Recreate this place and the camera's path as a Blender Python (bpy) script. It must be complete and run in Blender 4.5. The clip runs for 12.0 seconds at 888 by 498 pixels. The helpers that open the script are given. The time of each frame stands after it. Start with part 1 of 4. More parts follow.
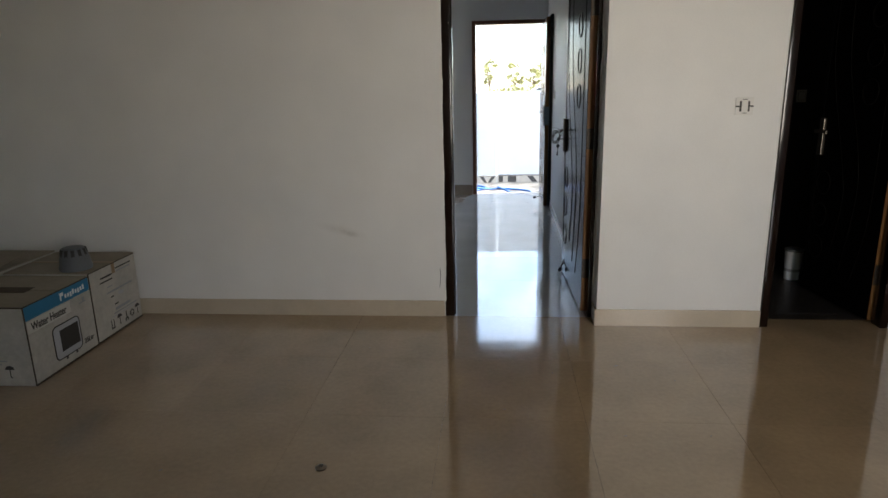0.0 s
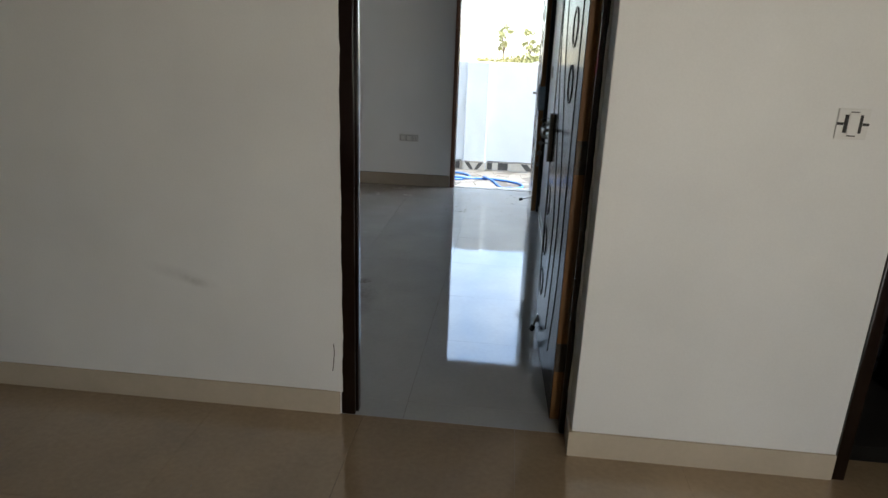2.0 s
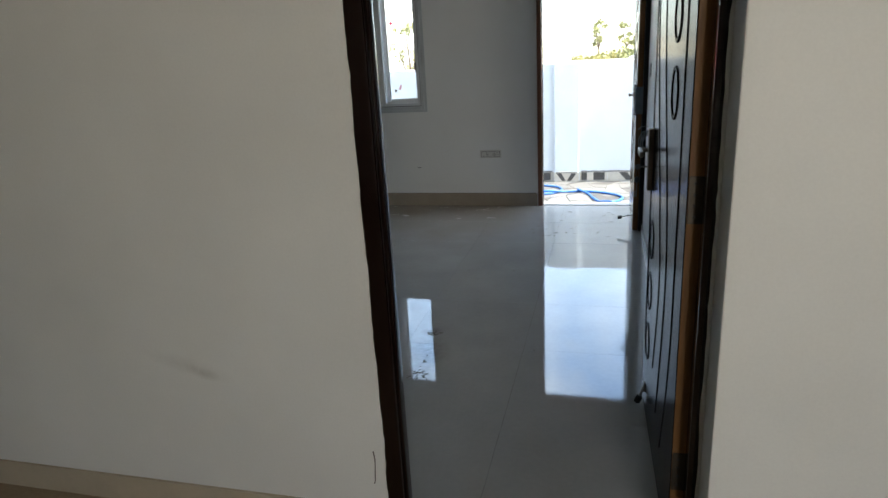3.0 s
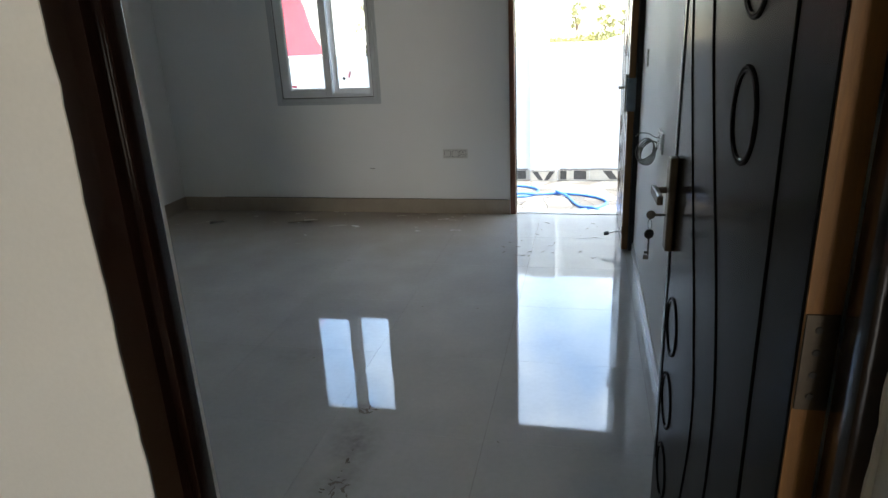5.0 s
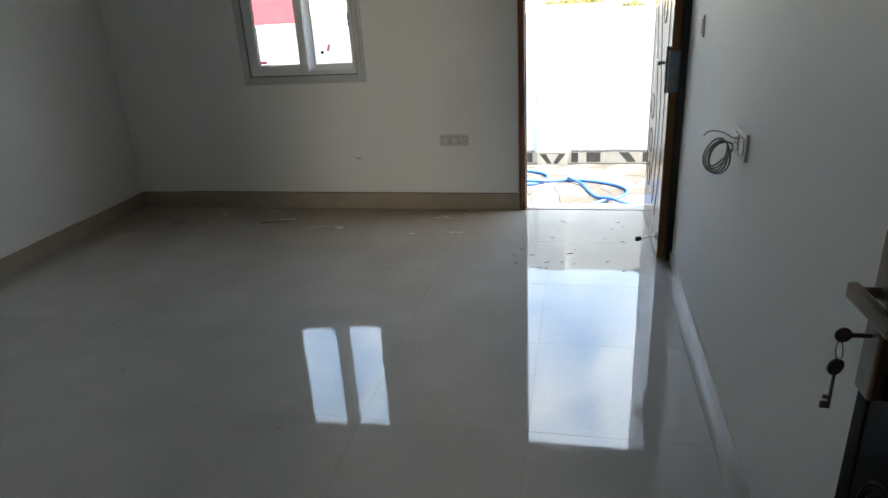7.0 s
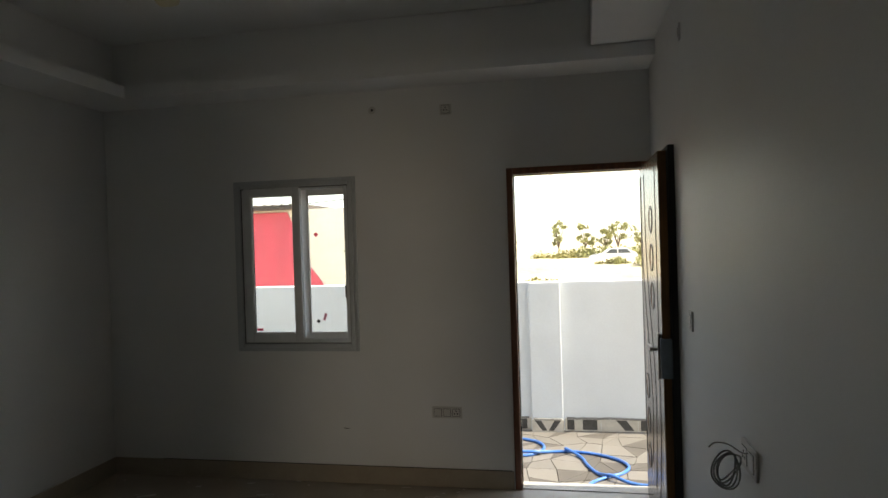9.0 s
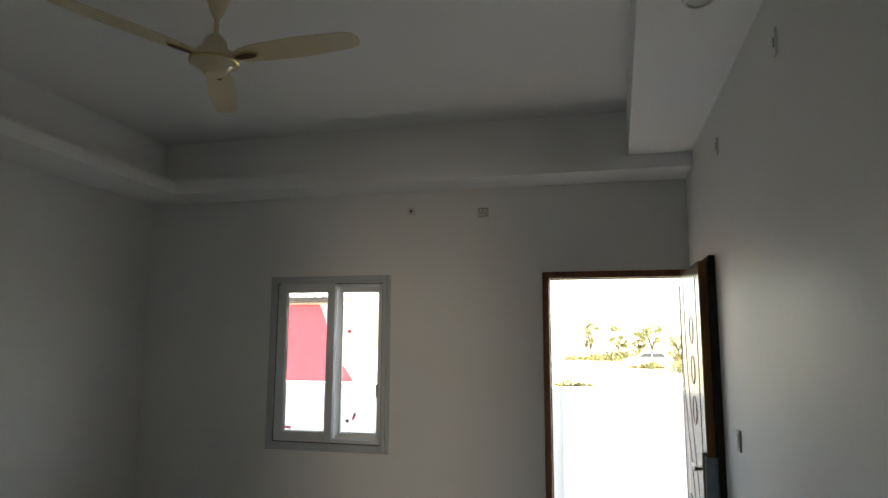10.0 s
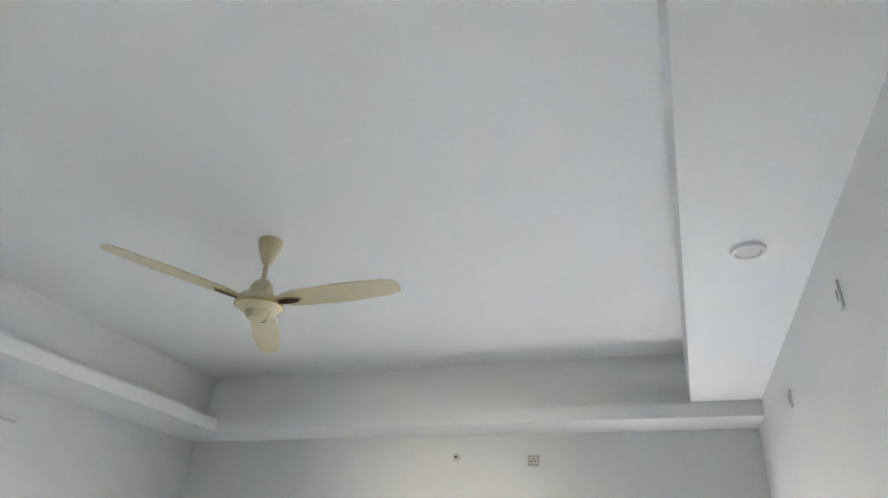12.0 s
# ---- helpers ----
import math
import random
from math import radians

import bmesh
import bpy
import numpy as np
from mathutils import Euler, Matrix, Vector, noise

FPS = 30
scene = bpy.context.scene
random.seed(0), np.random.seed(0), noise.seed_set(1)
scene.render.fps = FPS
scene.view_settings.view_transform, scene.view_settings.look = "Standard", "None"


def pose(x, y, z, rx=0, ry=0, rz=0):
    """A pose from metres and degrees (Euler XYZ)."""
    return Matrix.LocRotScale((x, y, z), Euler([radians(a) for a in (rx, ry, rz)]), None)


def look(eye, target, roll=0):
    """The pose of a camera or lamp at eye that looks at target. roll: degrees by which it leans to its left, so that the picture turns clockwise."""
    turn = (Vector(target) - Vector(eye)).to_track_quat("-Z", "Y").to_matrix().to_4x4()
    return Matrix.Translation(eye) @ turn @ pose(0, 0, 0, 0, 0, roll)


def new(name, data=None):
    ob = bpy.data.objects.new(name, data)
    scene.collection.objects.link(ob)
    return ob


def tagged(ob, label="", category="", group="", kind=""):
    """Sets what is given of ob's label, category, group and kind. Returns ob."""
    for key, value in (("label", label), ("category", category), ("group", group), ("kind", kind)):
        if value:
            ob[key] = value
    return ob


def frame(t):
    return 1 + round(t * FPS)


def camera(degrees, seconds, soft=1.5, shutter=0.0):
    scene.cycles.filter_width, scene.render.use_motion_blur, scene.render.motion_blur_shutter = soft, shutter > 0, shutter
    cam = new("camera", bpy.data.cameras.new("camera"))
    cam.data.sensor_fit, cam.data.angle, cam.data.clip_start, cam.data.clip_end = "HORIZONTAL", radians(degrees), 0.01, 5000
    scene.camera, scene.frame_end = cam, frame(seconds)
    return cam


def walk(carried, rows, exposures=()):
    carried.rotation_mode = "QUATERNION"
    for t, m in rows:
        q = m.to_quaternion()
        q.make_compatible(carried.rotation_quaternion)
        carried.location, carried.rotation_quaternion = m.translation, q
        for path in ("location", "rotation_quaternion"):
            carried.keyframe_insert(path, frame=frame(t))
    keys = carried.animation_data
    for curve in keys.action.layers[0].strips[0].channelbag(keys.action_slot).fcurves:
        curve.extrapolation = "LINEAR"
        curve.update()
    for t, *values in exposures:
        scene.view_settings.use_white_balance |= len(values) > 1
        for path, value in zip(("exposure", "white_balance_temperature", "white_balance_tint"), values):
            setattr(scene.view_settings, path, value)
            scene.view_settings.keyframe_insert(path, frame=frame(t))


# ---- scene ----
cam = camera(69.4, 12.0)
PATH = [
    (0, (0.291, -3.727, 1.404), (0.122, -1.799, 0.899), -1.2),
    (0.5, (0.386, -3.31, 1.42), (0.293, -1.362, 0.975), -0.1),
    (1, (0.492, -2.935, 1.427), (0.412, -1.011, 0.887), -2.3),
    (1.5, (0.558, -2.59, 1.434), (0.256, -0.701, 0.85), 0.0),
    (2, (0.564, -2.209, 1.429), (0.384, -0.312, 0.822), 2.2),
    (2.5, (0.583, -1.88, 1.43), (0.373, 0.004, 0.795), -1.8),
    (3, (0.609, -1.558, 1.449), (0.117, 0.288, 0.859), -3.2),
    (5, (0.557, -0.638, 1.441), (0.132, 1.207, 0.796), -2.7),
    (5.5, (0.505, -0.455, 1.418), (0.203, 1.381, 0.686), -1.8),
    (6, (0.397, -0.201, 1.437), (0.235, 1.636, 0.662), -1.2),
    (6.5, (0.371, -0.008, 1.439), (0.011, 1.799, 0.66), -3.3),
    (8.5, (0.357, 0.206, 1.541), (-0.085, 2.139, 1.28), -1.7),
    (9, (0.356, 0.211, 1.621), (-0.026, 2.174, 1.605), -1.8),
    (9.5, (0.329, 0.207, 1.633), (-0.07, 2.163, 1.749), -0.0),
    (10, (0.327, 0.208, 1.655), (-0.14, 2.132, 1.938), 0.3),
    (10.5, (0.342, 0.212, 1.671), (-0.186, 2.095, 2.092), 1.8),
    (11, (0.331, 0.191, 1.694), (-0.296, 2.007, 2.25), 2.2),
    (11.5, (0.311, 0.173, 1.698), (-0.299, 1.915, 2.468), 1.8),
    (12, (0.355, 0.328, 1.772), (-0.232, 1.991, 2.714), 3.0),
]
EXPOSURES = [(0.0, 2.42, 6100, 7), (0.5, 2.36, 6100, 6), (2.0, 2.22, 6100, 4), (2.5, 2.24, 6100, 3), (3.0, 2.28, 6050, 3), (5.0, 2.80, 6250, 3), (5.5, 3.01, 6450, 3), (6.0, 2.98, 6520, 3), (6.5, 2.95, 6600, 3), (8.5, 1.81, 7500, 6),
             (9.0, 1.54, 7400, 6), (9.5, 1.74, 7300, 6), (10.0, 2.55, 7100, 6), (10.5, 3.50, 6900, 6), (11.0, 3.87, 6750, 6), (11.5, 4.11, 6450, 5), (12.0, 4.74, 6450, 6)]
walk(cam, [(t, look(eye, target, roll)) for t, eye, target, roll in PATH], EXPOSURES)

# ---- world, sun, lights ----
SUN_EL, SUN_AZ = radians(52), radians(87)   # azimuth clockwise from +y
world = bpy.data.worlds.new("world")
scene.world = world
world.use_nodes = True
wn = world.node_tree
wn.nodes.clear()
sky = wn.nodes.new("ShaderNodeTexSky")
sky.sky_type = "NISHITA"
sky.sun_disc = False
sky.sun_elevation, sky.sun_rotation = SUN_EL, SUN_AZ
sky.air_density, sky.dust_density, sky.ozone_density = 1.0, 0.8, 1.0
bg = wn.nodes.new("ShaderNodeBackground")
bg.inputs["Strength"].default_value = 0.15
wo = wn.nodes.new("ShaderNodeOutputWorld")
# thin broken cloud over the whole sky
tc = wn.nodes.new("ShaderNodeTexCoord")
puff = wn.nodes.new("ShaderNodeTexNoise")
puff.inputs["Scale"].default_value, puff.inputs["Detail"].default_value, puff.inputs["Roughness"].default_value, puff.inputs["Distortion"].default_value = 6.0, 9.0, 0.60, 0.4
wn.links.new(tc.outputs["Generated"], puff.inputs["Vector"])
cover = wn.nodes.new("ShaderNodeMapRange")
cover.inputs["From Min"].default_value, cover.inputs["From Max"].default_value = 0.36, 0.64
cover.inputs["To Min"].default_value = 0.15
wn.links.new(puff.outputs["Fac"], cover.inputs["Value"])
cloud = wn.nodes.new("ShaderNodeHueSaturation")
cloud.inputs["Saturation"].default_value, cloud.inputs["Value"].default_value = 0.42, 1.28
wn.links.new(sky.outputs[0], cloud.inputs["Color"])
veil = wn.nodes.new("ShaderNodeMix")
veil.data_type = "RGBA"
wn.links.new(cover.outputs[0], veil.inputs[0])
wn.links.new(sky.outputs[0], veil.inputs[6])
wn.links.new(cloud.outputs[0], veil.inputs[7])
wn.links.new(veil.outputs[2], bg.inputs["Color"])
wn.links.new(bg.outputs[0], wo.inputs["Surface"])

sun = new("sun", bpy.data.lights.new("sun", "SUN"))
sun.data.energy, sun.data.angle, sun.data.color = 4.2, radians(0.5), (1.0, 0.955, 0.87)
sun_dir = Vector((math.sin(SUN_AZ) * math.cos(SUN_EL), math.cos(SUN_AZ) * math.cos(SUN_EL), math.sin(SUN_EL)))
sun.matrix_basis = look(sun_dir * 30, (0, 0, 0))

# daylight through the tall window opening in the hall's end wall
rear = new("hall_daylight", bpy.data.lights.new("hall_daylight", "AREA"))
rear.data.shape, rear.data.size, rear.data.size_y = "RECTANGLE", 1.0, 1.7
rear.data.energy, rear.data.color, rear.data.spread = 3.0, (1.0, 0.845, 0.70), radians(72)
rear.matrix_basis = look((2.25, -5.63, 1.45), (0.95, 0.0, 1.20))

# ---- materials ----


def mat(name, color, rough=0.5, metal=0.0, vary=0.06, scale=6.0, fine=60.0, bump=0.05, coat=0.0, per_object=0.0, streak=(1, 1, 1), spec=0.5):
    """Procedural surface: two scales of tone variation, fine relief, uneven gloss."""
    m = bpy.data.materials.new(name)
    m.use_nodes = True
    nt = m.node_tree
    b = nt.nodes["Principled BSDF"]
    tc = nt.nodes.new("ShaderNodeNewGeometry")
    mp = nt.nodes.new("ShaderNodeMapping")
    mp.inputs["Scale"].default_value = streak
    nt.links.new(tc.outputs["Position"], mp.inputs["Vector"])
    n1, n2 = nt.nodes.new("ShaderNodeTexNoise"), nt.nodes.new("ShaderNodeTexNoise")
    for n, s in ((n1, scale), (n2, fine)):
        n.inputs["Scale"].default_value = s
        n.inputs["Detail"].default_value = 5
        nt.links.new(mp.outputs[0], n.inputs["Vector"])
    mix = nt.nodes.new("ShaderNodeMath")
    mix.operation = "MULTIPLY_ADD"
    nt.links.new(n2.outputs["Fac"], mix.inputs[0])
    mix.inputs[1].default_value = 0.4
    nt.links.new(n1.outputs["Fac"], mix.inputs[2])
    last = mix.outputs[0]
    if per_object:
        oi = nt.nodes.new("ShaderNodeObjectInfo")
        add = nt.nodes.new("ShaderNodeMath")
        add.operation = "MULTIPLY_ADD"
        nt.links.new(oi.outputs["Random"], add.inputs[0])
        add.inputs[1].default_value = per_object
        nt.links.new(last, add.inputs[2])
        last = add.outputs[0]
    rng = nt.nodes.new("ShaderNodeMapRange")
    rng.inputs["From Min"].default_value = 0.35
    rng.inputs["From Max"].default_value = 1.05 + per_object
    rng.inputs["To Min"].default_value = 1.0 - 2.0 * vary
    rng.inputs["To Max"].default_value = 1.0 + vary
    nt.links.new(last, rng.inputs["Value"])
    tint = nt.nodes.new("ShaderNodeMix")
    tint.data_type, tint.blend_type = "RGBA", "MULTIPLY"
    tint.inputs["Factor"].default_value = 1.0
    tint.inputs["A"].default_value = (*color, 1)
    comb = nt.nodes.new("ShaderNodeCombineColor")
    for ch in range(3):
        nt.links.new(rng.outputs[0], comb.inputs[ch])
    nt.links.new(comb.outputs[0], tint.inputs["B"])
    nt.links.new(tint.outputs["Result"], b.inputs["Base Color"])
    rr = nt.nodes.new("ShaderNodeMapRange")
    rr.inputs["To Min"].default_value, rr.inputs["To Max"].default_value = rough * 0.8, min(1.0, rough * 1.2)
    nt.links.new(n1.outputs["Fac"], rr.inputs["Value"])
    nt.links.new(rr.outputs[0], b.inputs["Roughness"])
    b.inputs["Metallic"].default_value = metal
    b.inputs["Coat Weight"].default_value = coat
    b.inputs["Specular IOR Level"].default_value = spec
    if bump:
        bp = nt.nodes.new("ShaderNodeBump")
        bp.inputs["Strength"].default_value = bump
        bp.inputs["Distance"].default_value = 0.004
        nt.links.new(mix.outputs[0], bp.inputs["Height"])
        nt.links.new(bp.outputs[0], b.inputs["Normal"])
    return m


def smudge(m, centre, size, color, strength, lean=0.0, floor=False):
    """A rubbed mark of its own shape, centred at (x, z) of a wall or (x, y) of a floor, leaning by so many degrees."""
    nt = m.node_tree
    b = nt.nodes["Principled BSDF"]
    src = b.inputs["Base Color"].links[0].from_socket
    g = nt.nodes.new("ShaderNodeNewGeometry")
    mp = nt.nodes.new("ShaderNodeMapping")
    mp.vector_type = "TEXTURE"
    mp.inputs["Location"].default_value = (centre[0], centre[1], 0) if floor else (centre[0], 0, centre[1])
    mp.inputs["Rotation"].default_value = (0, 0, radians(lean)) if floor else (0, radians(lean), 0)
    mp.inputs["Scale"].default_value = (size[0], size[1], 3.0) if floor else (size[0], 3.0, size[1])
    nt.links.new(g.outputs["Position"], mp.inputs["Vector"])
    gr = nt.nodes.new("ShaderNodeTexGradient")
    gr.gradient_type = "SPHERICAL"
    nt.links.new(mp.outputs[0], gr.inputs["Vector"])
    no = nt.nodes.new("ShaderNodeTexNoise")
    no.inputs["Scale"].default_value = 30
    nt.links.new(g.outputs["Position"], no.inputs["Vector"])
    mu = nt.nodes.new("ShaderNodeMath")
    mu.operation = "MULTIPLY"
    nt.links.new(gr.outputs["Fac"], mu.inputs[0])
    nt.links.new(no.outputs["Fac"], mu.inputs[1])
    m2 = nt.nodes.new("ShaderNodeMath")
    m2.operation = "MULTIPLY"
    m2.use_clamp = True
    m2.inputs[1].default_value = strength
    nt.links.new(mu.outputs[0], m2.inputs[0])
    mx = nt.nodes.new("ShaderNodeMix")
    mx.data_type = "RGBA"
    nt.links.new(m2.outputs[0], mx.inputs["Factor"])
    nt.links.new(src, mx.inputs["A"])
    mx.inputs["B"].default_value = (*color, 1)
    nt.links.new(mx.outputs["Result"], b.inputs["Base Color"])
    return m


PAINT = mat("wall_paint", (0.775, 0.77, 0.75), 0.55, vary=0.03, scale=1.6, fine=140, bump=0.12)
PAINT_A = smudge(smudge(mat("hall_wall_paint", (0.775, 0.77, 0.75), 0.5, vary=0.05, scale=2.2, fine=140, bump=0.12),
                        (-0.66, 0.545), (0.17, 0.035), (0.45, 0.43, 0.40), 0.55, 14), (-0.61, 0.525), (0.07, 0.022), (0.40, 0.38, 0.35), 0.7, 14)
PAINT_B = smudge(mat("room_wall_paint", (0.79, 0.795, 0.785), 0.55, vary=0.03, scale=1.6, fine=140, bump=0.12), (-1.35, 0.30), (0.07, 0.02), (0.4, 0.37, 0.33), 1.4, -10)
CEIL = mat("ceiling_paint", (0.86, 0.865, 0.86), 0.7, vary=0.02, scale=1.2, fine=120, bump=0.05)
TILE = mat("polished_floor_tile", (0.385, 0.282, 0.172), 0.06, vary=0.18, scale=2.2, fine=45, bump=0.0, coat=0.8, per_object=0.08, spec=0.8)
TILE_B = mat("pale_polished_floor_tile", (0.53, 0.522, 0.50), 0.04, vary=0.08, scale=3.0, fine=45, bump=0.0, coat=0.65, per_object=0.06, spec=1.0)


def smeared(m, amount):
    """Dried mop smears and dust that dull the polish in patches."""
    nt = m.node_tree
    b = nt.nodes["Principled BSDF"]
    src = b.inputs["Roughness"].links[0].from_socket
    g = nt.nodes.new("ShaderNodeNewGeometry")
    mp = nt.nodes.new("ShaderNodeMapping")
    mp.inputs["Scale"].default_value = (1.0, 2.2, 1.0)
    mp.inputs["Rotation"].default_value = (0, 0, 0.5)
    nt.links.new(g.outputs["Position"], mp.inputs["Vector"])
    n = nt.nodes.new("ShaderNodeTexNoise")
    n.inputs["Scale"].default_value, n.inputs["Detail"].default_value, n.inputs["Distortion"].default_value = 5.0, 7.0, 1.2
    nt.links.new(mp.outputs[0], n.inputs["Vector"])
    mr = nt.nodes.new("ShaderNodeMapRange")
    mr.inputs["From Min"].default_value, mr.inputs["From Max"].default_value = 0.56, 0.78
    mr.inputs["To Min"].default_value, mr.inputs["To Max"].default_value = 0.0, amount
    nt.links.new(n.outputs["Fac"], mr.inputs["Value"])
    ad = nt.nodes.new("ShaderNodeMath")
    nt.links.new(src, ad.inputs[0])
    nt.links.new(mr.outputs[0], ad.inputs[1])
    nt.links.new(ad.outputs[0], b.inputs["Roughness"])


def dusty(m, y_from, x_to, color, amount):
    """A film of brown building dust swept towards the far wall, with ragged edges."""
    nt = m.node_tree
    b = nt.nodes["Principled BSDF"]
    src = b.inputs["Base Color"].links[0].from_socket
    g = nt.nodes.new("ShaderNodeNewGeometry")
    sep = nt.nodes.new("ShaderNodeSeparateXYZ")
    nt.links.new(g.outputs["Position"], sep.inputs[0])
    n = nt.nodes.new("ShaderNodeTexNoise")
    n.inputs["Scale"].default_value, n.inputs["Detail"].default_value, n.inputs["Distortion"].default_value = 1.7, 4.0, 0.3
    nt.links.new(g.outputs["Position"], n.inputs["Vector"])

    def ramp(sock, lo, hi):
        mr = nt.nodes.new("ShaderNodeMapRange")
        mr.interpolation_type = "SMOOTHSTEP"
        mr.inputs["From Min"].default_value, mr.inputs["From Max"].default_value = lo, hi
        nt.links.new(sock, mr.inputs["Value"])
        return mr.outputs[0]

    def times(a, c):
        mu = nt.nodes.new("ShaderNodeMath")
        mu.operation = "MULTIPLY"
        nt.links.new(a, mu.inputs[0])
        if isinstance(c, float):
            mu.inputs[1].default_value = c
        else:
            nt.links.new(c, mu.inputs[1])
        return mu.outputs[0]

    wob = nt.nodes.new("ShaderNodeMath")
    wob.operation = "MULTIPLY_ADD"
    nt.links.new(n.outputs["Fac"], wob.inputs[0])
    wob.inputs[1].default_value = 1.3
    nt.links.new(sep.outputs[1], wob.inputs[2])
    film = times(times(ramp(wob.outputs[0], y_from + 0.2, y_from + 1.9), ramp(sep.outputs[0], x_to, x_to - 0.5)), amount)
    mx = nt.nodes.new("ShaderNodeMix")
    mx.data_type = "RGBA"
    nt.links.new(film, mx.inputs["Factor"])
    nt.links.new(src, mx.inputs["A"])
    mx.inputs["B"].default_value = (*color, 1)
    nt.links.new(mx.outputs["Result"], b.inputs["Base Color"])
    ad = nt.nodes.new("ShaderNodeMath")
    ad.operation = "MULTIPLY_ADD"
    nt.links.new(film, ad.inputs[0])
    ad.inputs[1].default_value = 0.25
    nt.links.new(b.inputs["Roughness"].links[0].from_socket, ad.inputs[2])
    nt.links.new(ad.outputs[0], b.inputs["Roughness"])


dusty(TILE_B, 3.0, 0.15, (0.32, 0.24, 0.16), 0.6)
TILE.node_tree.nodes["Principled BSDF"].inputs["Coat Roughness"].default_value = 0.10
smeared(TILE, 0.14)
smeared(TILE_B, 0.16)
for centre, size, strength, lean in (((-0.26, 1.27), (0.13, 0.20), 0.9, 15), ((-0.24, 1.04), (0.10, 0.12), 0.9, -20), ((-0.30, 1.50), (0.07, 0.06), 0.8, 30), ((-0.75, 1.9), (0.20, 0.12), 0.35, 10)):
    smudge(TILE_B, centre, size, (0.15, 0.14, 0.13), strength, lean, True)
GROUT = mat("tile_grout", (0.40, 0.33, 0.25), 0.8, vary=0.1, bump=0.1)
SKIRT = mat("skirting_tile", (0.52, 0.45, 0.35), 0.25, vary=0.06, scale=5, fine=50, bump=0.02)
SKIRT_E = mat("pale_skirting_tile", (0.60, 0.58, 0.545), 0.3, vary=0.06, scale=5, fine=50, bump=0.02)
# Same skirting tile, its backlit shade put into a darker base colour.
SKIRT_B = mat("backlit_skirting_tile", (0.37, 0.312, 0.242), 0.3, vary=0.08, scale=5, fine=50, bump=0.02)
CAULK = mat("dark_joint", (0.06, 0.05, 0.045), 0.8, vary=0.2, bump=0.2)
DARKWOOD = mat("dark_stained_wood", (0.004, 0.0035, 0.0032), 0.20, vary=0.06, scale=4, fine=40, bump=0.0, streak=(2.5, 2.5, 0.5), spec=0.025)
FRAMEWOOD = mat("brown_frame_wood", (0.010, 0.0045, 0.0032), 0.14, vary=0.25, scale=9, fine=70, bump=0.05, streak=(5, 5, 0.5), spec=0.4)
# Outer door's dark brown wood, colour lightened to carry the grazing sky sheen.
SHEEN_WOOD = mat("sheen_pale_brown_door_wood", (0.17, 0.10, 0.06), 0.26, vary=0.2, scale=6, fine=60, bump=0.03, streak=(4, 4, 0.5), spec=0.6)
REDWOOD = mat("reddish_frame_wood", (0.20, 0.075, 0.035), 0.4, vary=0.3, scale=9, fine=70, bump=0.12, streak=(5, 5, 0.5))
RAWWOOD = mat("raw_edge_wood", (0.19, 0.085, 0.018), 0.6, vary=0.25, scale=8, fine=80, bump=0.15, streak=(6, 6, 0.5))
# Colour of the shade inside the door grooves, laid on as raised beads.
GROOVE_SHADE = mat("door_groove_shade", (0.006, 0.005, 0.004), 0.6, vary=0.2, bump=0.1, spec=0.12)
STEEL = mat("brushed_steel", (0.55, 0.53, 0.50), 0.28, 1.0, vary=0.1, scale=20, fine=200, bump=0.03)
KEYSTEEL = mat("worn_key_steel", (0.24, 0.24, 0.24), 0.3, 1.0, vary=0.1, bump=0.02)
LOCKSTEEL = mat("blued_lock_steel", (0.20, 0.23, 0.26), 0.3, 1.0, vary=0.15, scale=20, fine=200, bump=0.03)
HINGE = mat("dull_hinge_steel", (0.08, 0.068, 0.055), 0.5, 1.0, vary=0.15, scale=30, fine=200, bump=0.05)
BRASS = mat("antique_brass", (0.23, 0.20, 0.168), 0.36, 1.0, vary=0.15, scale=20, fine=200, bump=0.04)
BLACK = mat("black_rubber", (0.015, 0.015, 0.016), 0.6, vary=0.2, bump=0.05)
PLASTIC = mat("white_plastic", (0.72, 0.71, 0.68), 0.35, vary=0.03, bump=0.0)
SOCKET = mat("grey_socket_plastic", (0.63, 0.62, 0.59), 0.4, vary=0.05, bump=0.0)
SLOT = mat("socket_shadow_gap", (0.03, 0.03, 0.03), 0.7, vary=0.1, bump=0.0)
UPVC = mat("grey_white_upvc", (0.67, 0.69, 0.71), 0.35, vary=0.06, scale=4, bump=0.02)
SURROUND = mat("grey_surround_upvc", (0.50, 0.53, 0.55), 0.35, vary=0.06, scale=4, bump=0.02)
UPVC_L = mat("pale_upvc", (0.76, 0.77, 0.77), 0.35, vary=0.05, scale=4, bump=0.02)
CREAM = mat("cream_fan_enamel", (0.66, 0.58, 0.38), 0.3, vary=0.05, bump=0.0)
GILT = mat("gilt_trim", (0.62, 0.48, 0.22), 0.3, 1.0, vary=0.1, bump=0.0)
IRON = mat("brown_blade_bracket", (0.06, 0.035, 0.02), 0.4, vary=0.2, bump=0.02)
CARD = mat("white_carton", (0.47, 0.452, 0.41), 0.75, vary=0.16, scale=5, fine=40, bump=0.12)
CARDTOP = mat("carton_flap", (0.30, 0.262, 0.21), 0.8, vary=0.12, scale=5, fine=40, bump=0.12)
WORN_AND_SHADE = mat("scuffed_edge_and_gap_shade", (0.07, 0.055, 0.04), 0.9, vary=0.4, scale=25, fine=120, bump=0.3)
TAPE = mat("brown_packing_tape", (0.26, 0.17, 0.08), 0.3, vary=0.12, bump=0.05)
BLUE = mat("carton_blue_print", (0.02, 0.17, 0.33), 0.6, vary=0.08, bump=0.05)
